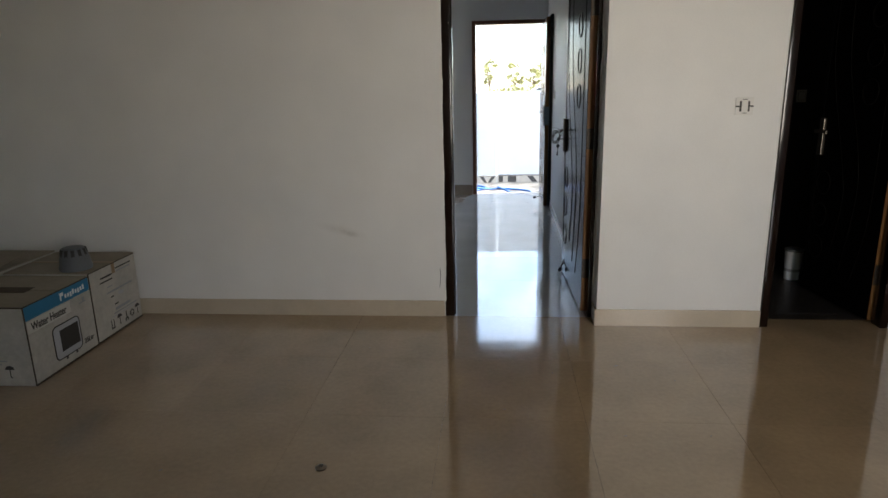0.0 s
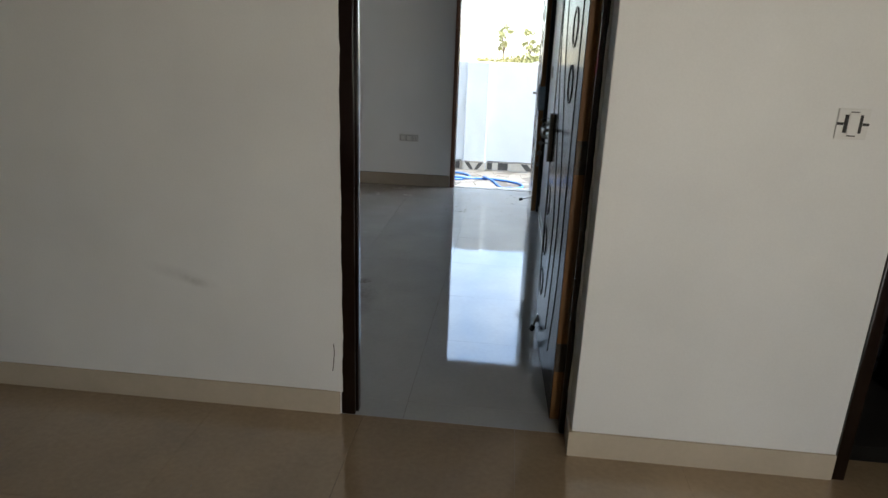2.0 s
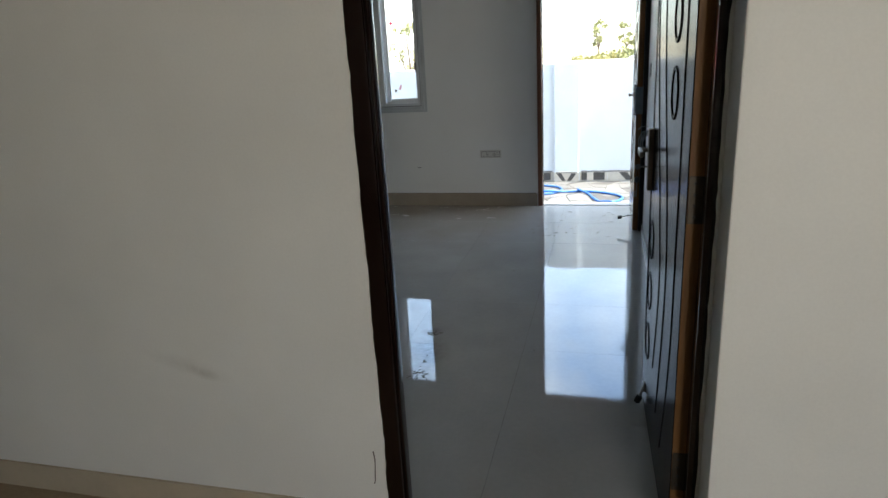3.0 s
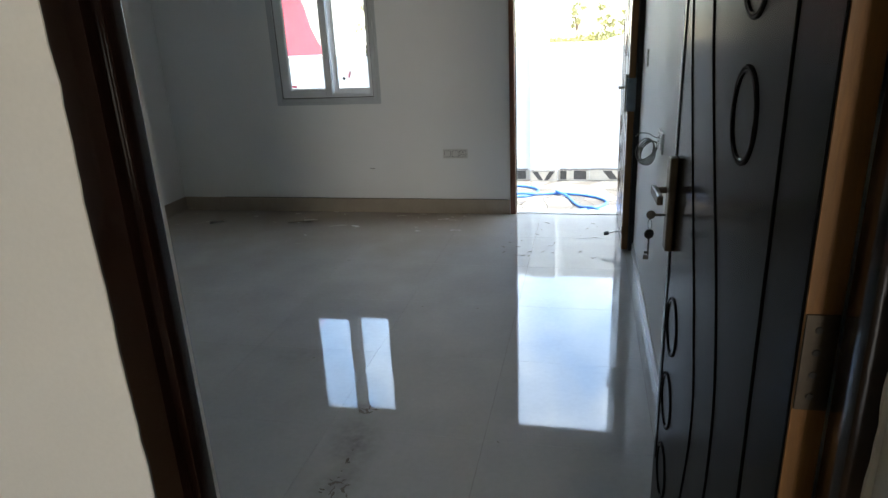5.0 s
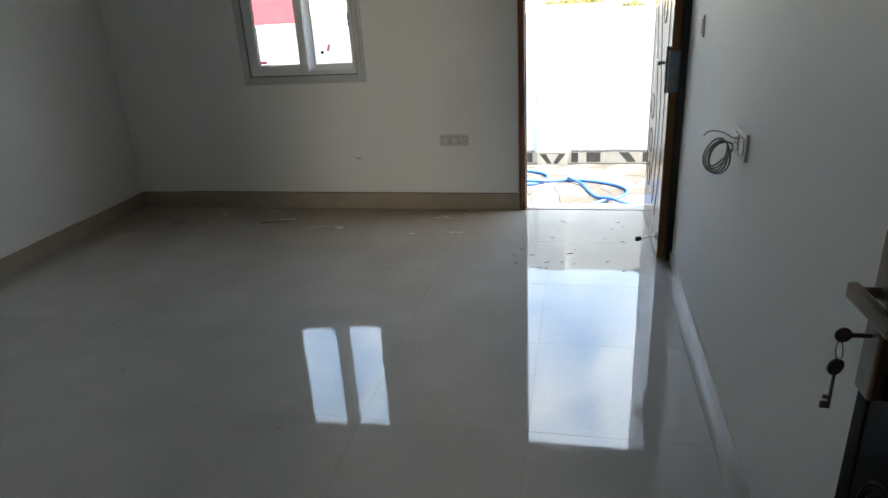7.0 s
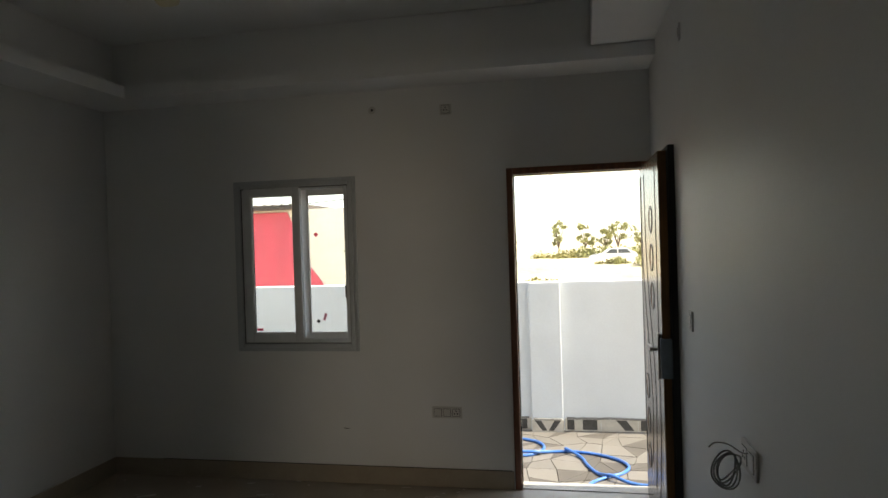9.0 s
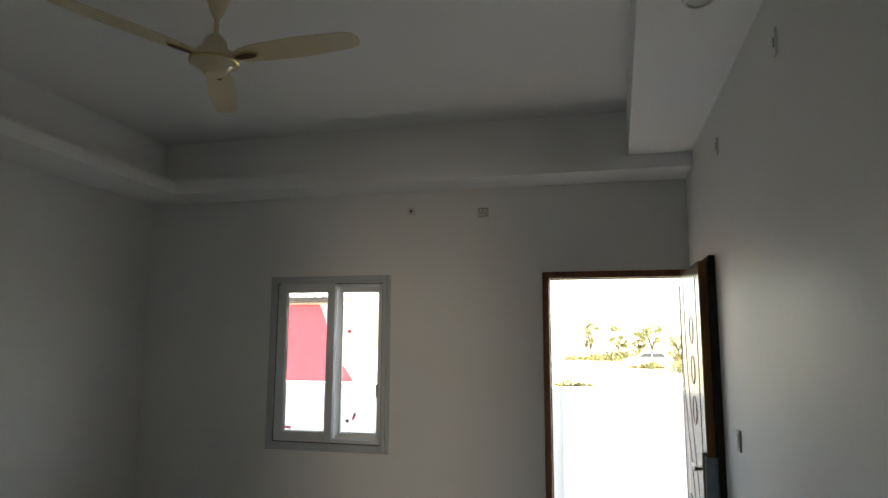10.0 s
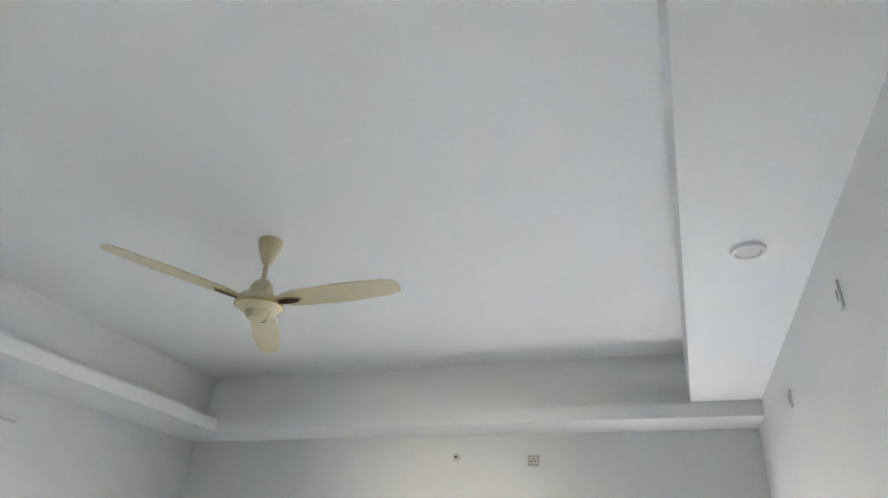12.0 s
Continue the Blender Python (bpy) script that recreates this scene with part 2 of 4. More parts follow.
INK = mat("black_print", (0.035, 0.033, 0.032), 0.7, vary=0.1, bump=0.0)
GREYINK = mat("grey_print", (0.30, 0.31, 0.33), 0.6, vary=0.1, bump=0.0)
PALEINK = mat("pale_grey_print", (0.40, 0.41, 0.44), 0.6, vary=0.08, bump=0.0)
WHITEINK = mat("white_print", (0.72, 0.76, 0.78), 0.6, vary=0.05, bump=0.0)
PANEL = mat("pale_title_panel", (0.56, 0.545, 0.50), 0.7, vary=0.08, bump=0.05)
PVC = mat("grey_drain_plastic", (0.105, 0.112, 0.122), 0.5, vary=0.1, bump=0.04)
WIRE = mat("grey_cable", (0.29, 0.28, 0.26), 0.5, vary=0.1, bump=0.0)
HOSE = mat("blue_hose", (0.05, 0.17, 0.52), 0.35, vary=0.15, scale=12, bump=0.03)
RENDERW = mat("white_rendered_wall", (0.68, 0.70, 0.72), 0.8, vary=0.05, scale=2.5, fine=60, bump=0.25)
MORTAR = mat("grey_mortar", (0.25, 0.24, 0.23), 0.9, vary=0.3, scale=15, fine=60, bump=0.4)
JOINT = mat("sandy_paving_joint", (0.12, 0.105, 0.092), 0.9, vary=0.25, scale=15, fine=60, bump=0.4)
STONE = mat("pale_paving_stone", (0.175, 0.160, 0.146), 0.45, vary=0.12, scale=4, fine=40, bump=0.15, per_object=0.4)
STONE_D = mat("grey_brown_paving_stone", (0.095, 0.084, 0.075), 0.5, vary=0.15, scale=4, fine=40, bump=0.15, per_object=0.4)
BANDTILE = mat("beige_band_tile", (0.55, 0.50, 0.43), 0.4, vary=0.12, scale=8, bump=0.06)
GRANITE = mat("dark_granite_inlay", (0.07, 0.065, 0.06), 0.4, vary=0.3, scale=40, fine=160, bump=0.05)
EARTH = mat("dry_ground", (0.52, 0.44, 0.30), 0.95, vary=0.35, scale=0.25, fine=3, bump=0.5)
CONCRETE = mat("outside_render", (0.55, 0.53, 0.5), 0.85, vary=0.1, scale=2, bump=0.2)
REDWALL = mat("red_painted_sheet", (0.64, 0.09, 0.13), 0.5, vary=0.12, scale=1.2, fine=12, bump=0.1, streak=(3, 3, 0.3))
CREAMWALL = mat("cream_painted_wall", (0.84, 0.79, 0.69), 0.8, vary=0.10, scale=0.8, fine=10, bump=0.2)
ROOFING = mat("dark_roof_sheet", (0.10, 0.08, 0.07), 0.7, vary=0.3, scale=2, bump=0.2)
BARK = mat("bark", (0.14, 0.10, 0.07), 0.9, vary=0.3, scale=5, bump=0.5)
# Leaves far brighter than real foliage: outdoor glare is put into their colour.
LEAF = mat("glare_pale_leaves", (0.32, 0.31, 0.12), 0.6, vary=0.45, scale=0.8, fine=6, bump=0.0)
SCRUB = mat("dry_scrub", (0.36, 0.32, 0.12), 0.8, vary=0.45, scale=0.8, fine=6, bump=0.0)
CARPAINT = mat("white_car_paint", (0.80, 0.80, 0.80), 0.25, vary=0.02, bump=0.0, coat=0.6)
CARGLASS = mat("car_glass", (0.10, 0.11, 0.12), 0.08, vary=0.1, bump=0.0)
# The washroom's lack of light is put into this near-black colour.
SHADE_TILE = mat("shade_dark_washroom_tile", (0.035, 0.032, 0.03), 0.35, vary=0.15, scale=4, bump=0.03)
STICKER_R = mat("red_sticker", (0.55, 0.03, 0.06), 0.5, vary=0.05, bump=0.0)
STICKER_P = mat("pink_sticker", (0.62, 0.22, 0.28), 0.5, vary=0.05, bump=0.0)
DEBRIS = mat("dirt_crumbs", (0.22, 0.195, 0.165), 0.9, vary=0.3, bump=0.2)
PAPER = mat("paper_scrap", (0.5, 0.46, 0.4), 0.8, vary=0.1, bump=0.05)

for m in (STICKER_R, STICKER_P):
    m.node_tree.nodes["Principled BSDF"].inputs["Transmission Weight"].default_value = 0.7

GLASS = bpy.data.materials.new("window_glass")
GLASS.use_nodes = True
gb = GLASS.node_tree.nodes["Principled BSDF"]
gb.inputs["Base Color"].default_value = (0.96, 0.98, 0.97, 1)
gb.inputs["Transmission Weight"].default_value = 1.0
gb.inputs["Roughness"].default_value = 0.0
gb.inputs["IOR"].default_value = 1.45

# ---- building helpers ----


def box(bm, x0, x1, y0, y1, z0, z1, bev=0.0, m=None):
    r = bmesh.ops.create_cube(bm, size=1.0)
    t = Matrix.Translation(((x0 + x1) / 2, (y0 + y1) / 2, (z0 + z1) / 2)) @ Matrix.Diagonal((x1 - x0, y1 - y0, z1 - z0, 1))
    bmesh.ops.transform(bm, matrix=(m @ t) if m else t, verts=r["verts"])
    if bev:
        edges = list({e for v in r["verts"] for e in v.link_edges})
        bmesh.ops.bevel(bm, geom=edges, offset=bev, segments=2, profile=0.6, affect="EDGES")
    return bm


def lathe(bm, profile, n=32, m=None):
    """Turn a profile of (radius, height) round z."""
    rings = []
    for r, z in profile:
        rings.append([bm.verts.new((r * math.cos(2 * math.pi * k / n), r * math.sin(2 * math.pi * k / n), z)) for k in range(n)])
    for a, b in zip(rings, rings[1:]):
        for k in range(n):
            bm.faces.new((a[k], a[(k + 1) % n], b[(k + 1) % n], b[k]))
    bm.faces.new(rings[0][::-1])
    bm.faces.new(rings[-1])
    if m:
        bmesh.ops.transform(bm, matrix=m, verts=[v for ring in rings for v in ring])
    return bm


def tube(bm, pts, r, n=8, closed=False, taper=1.0):
    """A round rod along points."""
    pts = [Vector(p) for p in pts]
    rings = []
    for i, p in enumerate(pts):
        a = pts[i - 1] if (i or closed) else p
        b = pts[(i + 1) % len(pts)] if (i + 1 < len(pts) or closed) else p
        d = (b - a).normalized()
        side = d.cross(Vector((0.31, 0.17, 0.93)))
        side = side.normalized() if side.length > 1e-4 else Vector((1, 0, 0))
        up = side.cross(d)
        rad = r * (1 + (taper - 1) * i / max(1, len(pts) - 1))
        rings.append([bm.verts.new(p + rad * (math.cos(2 * math.pi * k / n) * side + math.sin(2 * math.pi * k / n) * up)) for k in range(n)])
    pairs = list(zip(rings, rings[1:])) + ([(rings[-1], rings[0])] if closed else [])
    for a, b in pairs:
        for k in range(n):
            bm.faces.new((a[k], a[(k + 1) % n], b[(k + 1) % n], b[k]))
    if not closed:
        bm.faces.new(rings[0][::-1])
        bm.faces.new(rings[-1])
    return bm


def smooth_line(pts, steps=8):
    """Catmull-Rom through points."""
    pts = [Vector(p) for p in pts]
    out = []
    for i in range(len(pts) - 1):
        p0, p1, p2, p3 = pts[max(i - 1, 0)], pts[i], pts[i + 1], pts[min(i + 2, len(pts) - 1)]
        for k in range(steps):
            t = k / steps
            out.append(0.5 * ((2 * p1) + (p2 - p0) * t + (2 * p0 - 5 * p1 + 4 * p2 - p3) * t * t + (3 * p1 - p0 - 3 * p2 + p3) * t ** 3))
    out.append(pts[-1])
    return out


def prism(bm, outline, y0, y1, m=None):
    """An outline of (x, z) made solid between y0 and y1."""
    front = [bm.verts.new((x, y0, z)) for x, z in outline]
    back = [bm.verts.new((x, y1, z)) for x, z in outline]
    bm.faces.new(front)
    bm.faces.new(back[::-1])
    n = len(outline)
    for k in range(n):
        bm.faces.new((front[k], back[k], back[(k + 1) % n], front[(k + 1) % n]))
    if m:
        bmesh.ops.transform(bm, matrix=m, verts=front + back)
    return bm


def mesh_of(bm, material, soft=False):
    bmesh.ops.recalc_face_normals(bm, faces=bm.faces)
    me = bpy.data.meshes.new("mesh")
    bm.to_mesh(me)
    bm.free()
    me.materials.append(material)
    if soft:
        me.shade_smooth()
        me.set_sharp_from_angle(angle=radians(38))
    return me


def part(name, bm, material, parent=None, label="", soft=False):
    me = mesh_of(bm, material, soft) if isinstance(bm, bmesh.types.BMesh) else bm
    me.name = name
    ob = new(name, me)
    if parent:
        ob.parent = parent
    return tagged(ob, label)


def thing(name, m, label, category, group="", kind=""):
    ob = new(name)
    ob.empty_display_size = 0.1
    ob.matrix_basis = m
    return tagged(ob, label, category, group, kind)


def structure(name, bm, material, label, category, soft=False):
    return tagged(part(name, bm, material, None, "", soft), label, category, "", "structure")


def B(*boxes, bev=0.0):
    bm = bmesh.new()
    for b in boxes:
        box(bm, *b, bev=bev)
    return bm


def letters(text, size, material, name, parent, m, label=""):
    cu = bpy.data.curves.new("letters", "FONT")
    cu.body, cu.size, cu.extrude, cu.offset = text, size, 0.0006, 0.0011
    tmp = bpy.data.objects.new("letters", cu)
    me = bpy.data.meshes.new_from_object(tmp)
    bpy.data.objects.remove(tmp)
    me.transform(m)
    me.materials.clear()
    me.materials.append(material)
    return part(name, me, material, parent, label)


# ---- plan ----
XL, XR, YB, YD = -2.99, 0.876, 4.40, 0.074         # room: left wall, right wall, far wall, near wall
AX0, AX1, AY0 = -4.2, 2.80, -5.60                  # hall
YOUT = 4.53                                        # outer face of the far wall
DX0, DX1, DH = -0.032, 0.862, 2.10                 # outer door opening
WX0, WX1, WZ0, WZ1 = -1.945, -1.092, 0.935, 2.085  # window opening
ZYARD, YWALL = -0.13, 6.20

# ---- large structure ----
structure("floor", B((AX0 - 0.2, AX1 + 0.2, AY0 - 0.2, YOUT, -0.60, -0.012)), GROUT, "cream floor bed under the polished tiles of both rooms", "floor")

structure("wall_hall_north", B((AX0, -0.034, 0, YD, 0, 3.0), (-0.034, 0.0225, 0.0590, YD, 0, 2.1), (-0.034, 0.862, 0, YD, 2.13, 3.0)),
          PAINT_A, "off-white painted wall with a scuff beside the open door", "wall")
structure("wall_pier", B((0.862, 1.785, -0.13, YD, 0, 3.0), (1.785, 2.49, -0.13, YD - 0.03, 2.12, 3.0), (2.49, AX1, -0.13, YD, 0, 3.0), bev=0.004),
          PAINT_A, "off-white painted pier standing proud between two doors", "wall")
structure("wall_hall_west", B((AX0 - 0.12, AX0, AY0, YD, 0, 3.0)), PAINT, "plain off-white hall side wall", "wall")
structure("wall_hall_east", B((AX1, AX1 + 0.12, AY0, 1.42, 0, 3.0)), PAINT, "plain off-white hall side wall", "wall")
structure("wall_hall_south", B((AX0, 1.70, AY0 - 0.12, AY0, 0, 3.0), (1.70, AX1, AY0 - 0.12, AY0, 0, 0.55), (1.70, AX1, AY0 - 0.12, AY0, 2.35, 3.0)),
          PAINT, "plain off-white hall end wall with a tall window opening", "wall")
structure("ceiling_hall", B((AX0 - 0.12, AX1 + 0.12, AY0 - 0.12, YD + 0.0, 3.0, 3.12)), CEIL, "plain white hall ceiling", "ceiling")

structure("wall_room_west", B((XL - 0.12, XL, YD, YOUT, 0, 3.2)), PAINT_B, "off-white painted side wall of the empty room", "wall")
structure("wall_room_east", B((XR, XR + 0.12, YD + 0.002, YOUT, 0, 3.2)), PAINT_B, "off-white painted side wall beside the open doors", "wall")
structure("wall_room_north", B((XL, WX0, YB, YOUT, 0, 3.2), (WX0, WX1, YB, YOUT, 0, WZ0), (WX0, WX1, YB, YOUT, WZ1, 3.2), (WX1, DX0, YB, YOUT, 0, 3.2),
                               (DX0, DX1, YB, YOUT, DH, 3.2), (DX1, XR, YB, YOUT, 0, 3.2)),
          PAINT_B, "off-white painted end wall with a window and an open doorway", "wall")
TX0, TX1, TY0, TY1, ZT, ZR, ZLIP = -2.75, 0.515, 0.55, 4.20, 3.08, 2.760, 2.674
cb = B((XL, XR, YD, YB, ZT, ZT + 0.12), (XL, TX0, YD, YB, ZR, ZT), (TX0, TX1 + 0.014, TY1, YB, ZR + 0.001, ZT), (TX0, TX1 - 0.06, YD, TY0, ZR + 0.001, ZT),
       (XL, -2.572, YD, YB, ZLIP, ZR - 0.002), (-2.572, XR, 4.082, YB, ZLIP, ZR - 0.002))
# the border on the door side runs a little out of square
prism(cb, [(TX1 + 0.012, YB), (XR, YB), (XR, YD), (0.418, YD)], ZR, ZT, Matrix(((1, 0, 0, 0), (0, 0, 1, 0), (0, 1, 0, 0), (0, 0, 0, 1))))
structure("ceiling_room", cb, CEIL, "white tray ceiling with a lowered border and cove lips", "ceiling")
# Second box is an unseen overhang, added to keep sun off the hall opening.
structure("roof_slab", B((AX0 - 0.12, AX1 + 0.12, AY0 - 0.12, YOUT + 0.05, 3.21, 3.36), (AX0 - 0.12, AX1 + 0.12, AY0 - 0.9, AY0 - 0.12, 3.0, 3.15)), CONCRETE, "plain concrete roof slab over the house with an added sun-blocking overhang", "roof")
structure("wall_washroom", B((1.20, AX1, 1.30, 1.42, 0, 3.0), (1.08, 1.20, YD, 1.42, 0, 3.0)), SHADE_TILE, "unlit washroom walls behind the second door, coloured dark for shade", "wall")
structure("ceiling_washroom", B((1.08, AX1, YD, 1.42, 2.9, 3.0)), CONCRETE, "plain washroom ceiling", "ceiling")


def skirting(name, boxes, tops, label, tile=SKIRT):
    ob = structure(name, B(*boxes, bev=0.0015), tile, label, "baseboard")
    if tops:
        part("joint_line", B(*tops), CAULK, ob, "dark open joint above the skirting")
    return ob


skirting("baseboard_hall", [(AX0, -0.038, -0.011, 0, 0, 0.10)], [], "beige tile skirting along the hall wall")
skirting("baseboard_pier", [(0.851, 1.784, -0.141, -0.13, 0, 0.10), (0.851, 0.862, -0.13, -0.006, 0, 0.10)], [], "beige tile skirting wrapping round the pier")
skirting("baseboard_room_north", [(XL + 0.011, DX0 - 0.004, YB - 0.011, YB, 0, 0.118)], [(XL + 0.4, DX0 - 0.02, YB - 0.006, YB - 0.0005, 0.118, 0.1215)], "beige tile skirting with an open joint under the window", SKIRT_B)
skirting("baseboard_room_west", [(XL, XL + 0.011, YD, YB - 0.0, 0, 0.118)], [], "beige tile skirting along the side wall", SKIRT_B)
skirting("baseboard_room_east", [(XR - 0.010, XR, YD + 0.05, YB, 0, 0.065)], [], "pale tile skirting along the side wall behind the doors", SKIRT_E)

crack = structure("wall_crack", tube(bmesh.new(), smooth_line([(-0.062, -0.0033, 0.305), (-0.059, -0.0034, 0.27), (-0.062, -0.0033, 0.235), (-0.064, -0.0032, 0.205), (-0.067, -0.0031, 0.19)], 4), 0.0018, 5),
                  CAULK, "thin dark crack in the hall wall plaster", "crack")


def ragged(name, x_flat, x_wave, y0, y1, seed, label):
    """Uneven plaster lapping a door frame."""
    n = 90
    wave = [(x_wave + 0.0045 * noise.noise(Vector((seed, 0, k * 0.13))) + 0.003 * noise.noise(Vector((seed, 5, k * 0.61))), 0.1 + 2.02 * k / n) for k in range(n + 1)]
    bm = bmesh.new()
    front = [bm.verts.new((x, y0, z)) for x, z in wave]
    back = [bm.verts.new((x, y1, z)) for x, z in wave]
    flat = [bm.verts.new((x_flat, y1, z)) for _, z in wave]
    for k in range(n):
        for a, b in ((front, flat), (back, front), (flat, back)):
            bm.faces.new((a[k], a[k + 1], b[k + 1], b[k]))
    return structure(name, bm, PAINT_A, label, "plaster edge")


ragged("plaster_edge_1", -0.13, -0.026, -0.0045, -0.0003, 1, "ragged plaster edge lapping the dark door frame")
ragged("plaster_edge_2", 0.8615, 0.852, -0.0085, -0.0025, 7, "ragged plaster edge between pier and door frame")

structure("wall_scratch", tube(bmesh.new(), [(-1.20, YB - 0.0005, 0.378), (-1.18, YB - 0.0005, 0.372), (-1.16, YB - 0.0005, 0.374)], 0.0022, 5), CAULK, "short dark scratch in the wall paint", "scratch")

# ---- doors ----
def door_frame(name, x0, x1, h, y0, y1, w, material, label, w1=None):
    ob = tagged(new(name), label, "door frame", "", "structure")
    for lo, hi in ((x0, x0 + w), (x1 - (w1 or w), x1)):
        bm = box(bmesh.new(), lo, hi, y0, y1, 0, h, 0.006)
        part("jamb", bm, material, ob, soft=True)
    part("head", box(bmesh.new(), x0 + w, x1 - (w1 or w), y0, y1, h - w, h, 0.004), material, ob)
    return ob


frame_inner = door_frame("door_frame_inner", -0.034, 0.860, 2.13, -0.002, 0.058, 0.057, FRAMEWOOD, "dark brown wooden door frame with ragged plaster edges", 0.030)
part("stop", box(bmesh.new(), 0.0215, 0.031, 0.022, 0.0575, 0, 2.08, 0.004), FRAMEWOOD, frame_inner, soft=True)
door_frame("door_frame_washroom", 1.786, 2.489, 2.12, -0.136, -0.04, 0.045, FRAMEWOOD, "dark brown wooden frame of the washroom door")
frame_outer = door_frame("door_frame_outer", DX0 + 0.001, DX1 - 0.001, DH, YB - 0.010, YB + 0.085, 0.042, REDWOOD, "reddish brown wooden frame of the outer door")
part("stop", B((DX0 + 0.043, DX0 + 0.049, YB + 0.03, YB + 0.083, 0, DH - 0.045), (DX0 + 0.049, DX1 - 0.045, YB + 0.03, YB + 0.083, DH - 0.049, DH - 0.043)), FRAMEWOOD, frame_outer)


def handle_set(leaf, y, z, s, material, keys):
    """Long plate with a flat lever; keys hang from the lock."""
    h = part("handle_plate", box(bmesh.new(), -0.019, 0.0, y - 0.021, y + 0.021, z - 0.115, z + 0.115, 0.004), material, leaf, "worn brass-coloured lock plate")
    bm = bmesh.new()
    tube(bm, [(-0.02, y, z + 0.035), (-0.05, y, z + 0.035)], 0.008, 10)
    box(bm, -0.056, -0.042, min(y + s * 0.012, y - s * 0.105), max(y + s * 0.012, y - s * 0.105), z + 0.024, z + 0.046, 0.004)
    part("lever", bm, material, h)
    if keys:
        bm = bmesh.new()
        box(bm, -0.046, -0.015, y - 0.0015, y + 0.0015, z - 0.030, z - 0.024, 0.0005)
        lathe(bm, [(0.004, -0.0015), (0.011, -0.001), (0.011, 0.001), (0.004, 0.0015)], 14, Matrix.Translation((-0.053, y, z - 0.027)) @ Euler((radians(90), 0, 0)).to_matrix().to_4x4())
        part("key", bm, KEYSTEEL, h, "key standing in the lock")
        bm = bmesh.new()
        lathe(bm, [(0.003, -0.002), (0.0125, -0.0015), (0.0125, 0.0015), (0.003, 0.002)], 16, Matrix.Translation((-0.055, y, z - 0.076)) @ Euler((radians(90), 0, radians(20))).to_matrix().to_4x4())
        box(bm, -0.057, -0.053, y - 0.002, y + 0.002, z - 0.142, z - 0.087, 0.0008)
        box(bm, -0.066, -0.056, y - 0.0015, y + 0.0015, z - 0.142, z - 0.131, 0.0005)
        box(bm, -0.064, -0.056, y - 0.0015, y + 0.0015, z - 0.127, z - 0.121, 0.0005)
        tube(bm, [Vector((-0.054, y, z - 0.052)) + 0.013 * Vector((0.35 * math.cos(a), 0.3 * math.sin(a), math.sin(a))) for a in [k * math.pi / 6 for k in range(12)]], 0.0008, 5, True)
        part("spare_key", bm, KEYSTEEL, h, "second key hanging from the first")
    return h


def door_leaf(name, m, w, h, s, label, wood, near_edge, far_edge, keys=False, upper_far=False):
    """Moulded leaf; the hinge edge at y=0, the leaf along s*y, the visible face at x=0 looking to -x."""
    th = 0.041
    d = thing(name, m, label, "door", "moulded doors")
    ys = lambda v: s * v
    lo, hi = sorted((ys(0.004), ys(w - 0.004)))
    part("panel", box(bmesh.new(), 0, th, lo, hi, 0.012, h, 0.002), wood, d)
    lo, hi = sorted((ys(0.0), ys(0.0035)))
    part("hinge_edge", box(bmesh.new(), 0.002, th - 0.001, lo, hi, 0.012, h - 0.001, 0.001), near_edge, d, "unstained timber edge")
    lo, hi = sorted((ys(w - 0.0035), ys(w)))
    part("lock_edge", box(bmesh.new(), 0.002, th - 0.001, lo, hi, 0.012, h - 0.001, 0.001), far_edge, d)
    up, dn = (0.36, 0.87) if not upper_far else (0.60, 0.22)
    up, dn = up * w, dn * w * 0.98 if not upper_far else dn * w
    ovals = [(up, z) for z in (1.30, 1.51, 1.72)] + [(min(dn, w - 0.11), z) for z in (0.735, 0.53, 0.32)]
    for y, z in ovals:
        pts = [(-0.0005, ys(y + 0.066 * math.cos(a)), z + 0.072 * math.sin(a)) for a in [k * math.pi / 16 for k in range(32)]]
        part("oval_groove_shade", tube(bmesh.new(), pts, 0.0030, 6, True), GROOVE_SHADE, d)
        pts = [(0.0008, ys(y + 0.0605 * math.cos(a)), z + 0.0665 * math.sin(a)) for a in [k * math.pi / 16 for k in range(32)]]
        part("oval_rim", tube(bmesh.new(), pts, 0.0036, 8, True), wood, d, soft=True)
    sweeps = [((0.96, 1.0), (0.96, 0.5), (0.95, 0.12)), ((0.90, 1.0), (0.886, 0.727), (0.60, 0.42), (0.53, 0.30), (0.62, 0.13)),
              ((0.72, 1.0), (0.663, 0.727), (0.40, 0.45), (0.36, 0.30), (0.46, 0.08)), ((0.16, 1.0), (0.155, 0.5), (0.17, 0.25), (0.30, 0.06))]
    for line in sweeps:
        pts = [(-0.0005, ys((1 - u if upper_far else u) * w), 0.06 + v * (h - 0.12)) for u, v in line]
        part("line_groove_shade", tube(bmesh.new(), smooth_line(pts, 8), 0.0020, 6), GROOVE_SHADE, d)
    handle_set(d, ys(w - 0.048), 1.02, s, BRASS, keys)
    for z in (0.285, 1.066, 1.80):
        hg = part("hinge", box(bmesh.new(), 0.003, 0.038, *sorted((ys(-0.0035), ys(0.0003))), z - 0.06, z + 0.06, 0.001), HINGE, d, "dull steel butt hinge")
        bm = bmesh.new()
        for dz in (-0.042, -0.014, 0.014, 0.042):
            lathe(bm, [(0.005, -0.001), (0.004, 0.001)], 8, Matrix.Translation((0.018, ys(-0.004), z + dz)) @ Euler((radians(90 * s), 0, 0)).to_matrix().to_4x4())
        part("screw", bm, SLOT, hg)
    return d


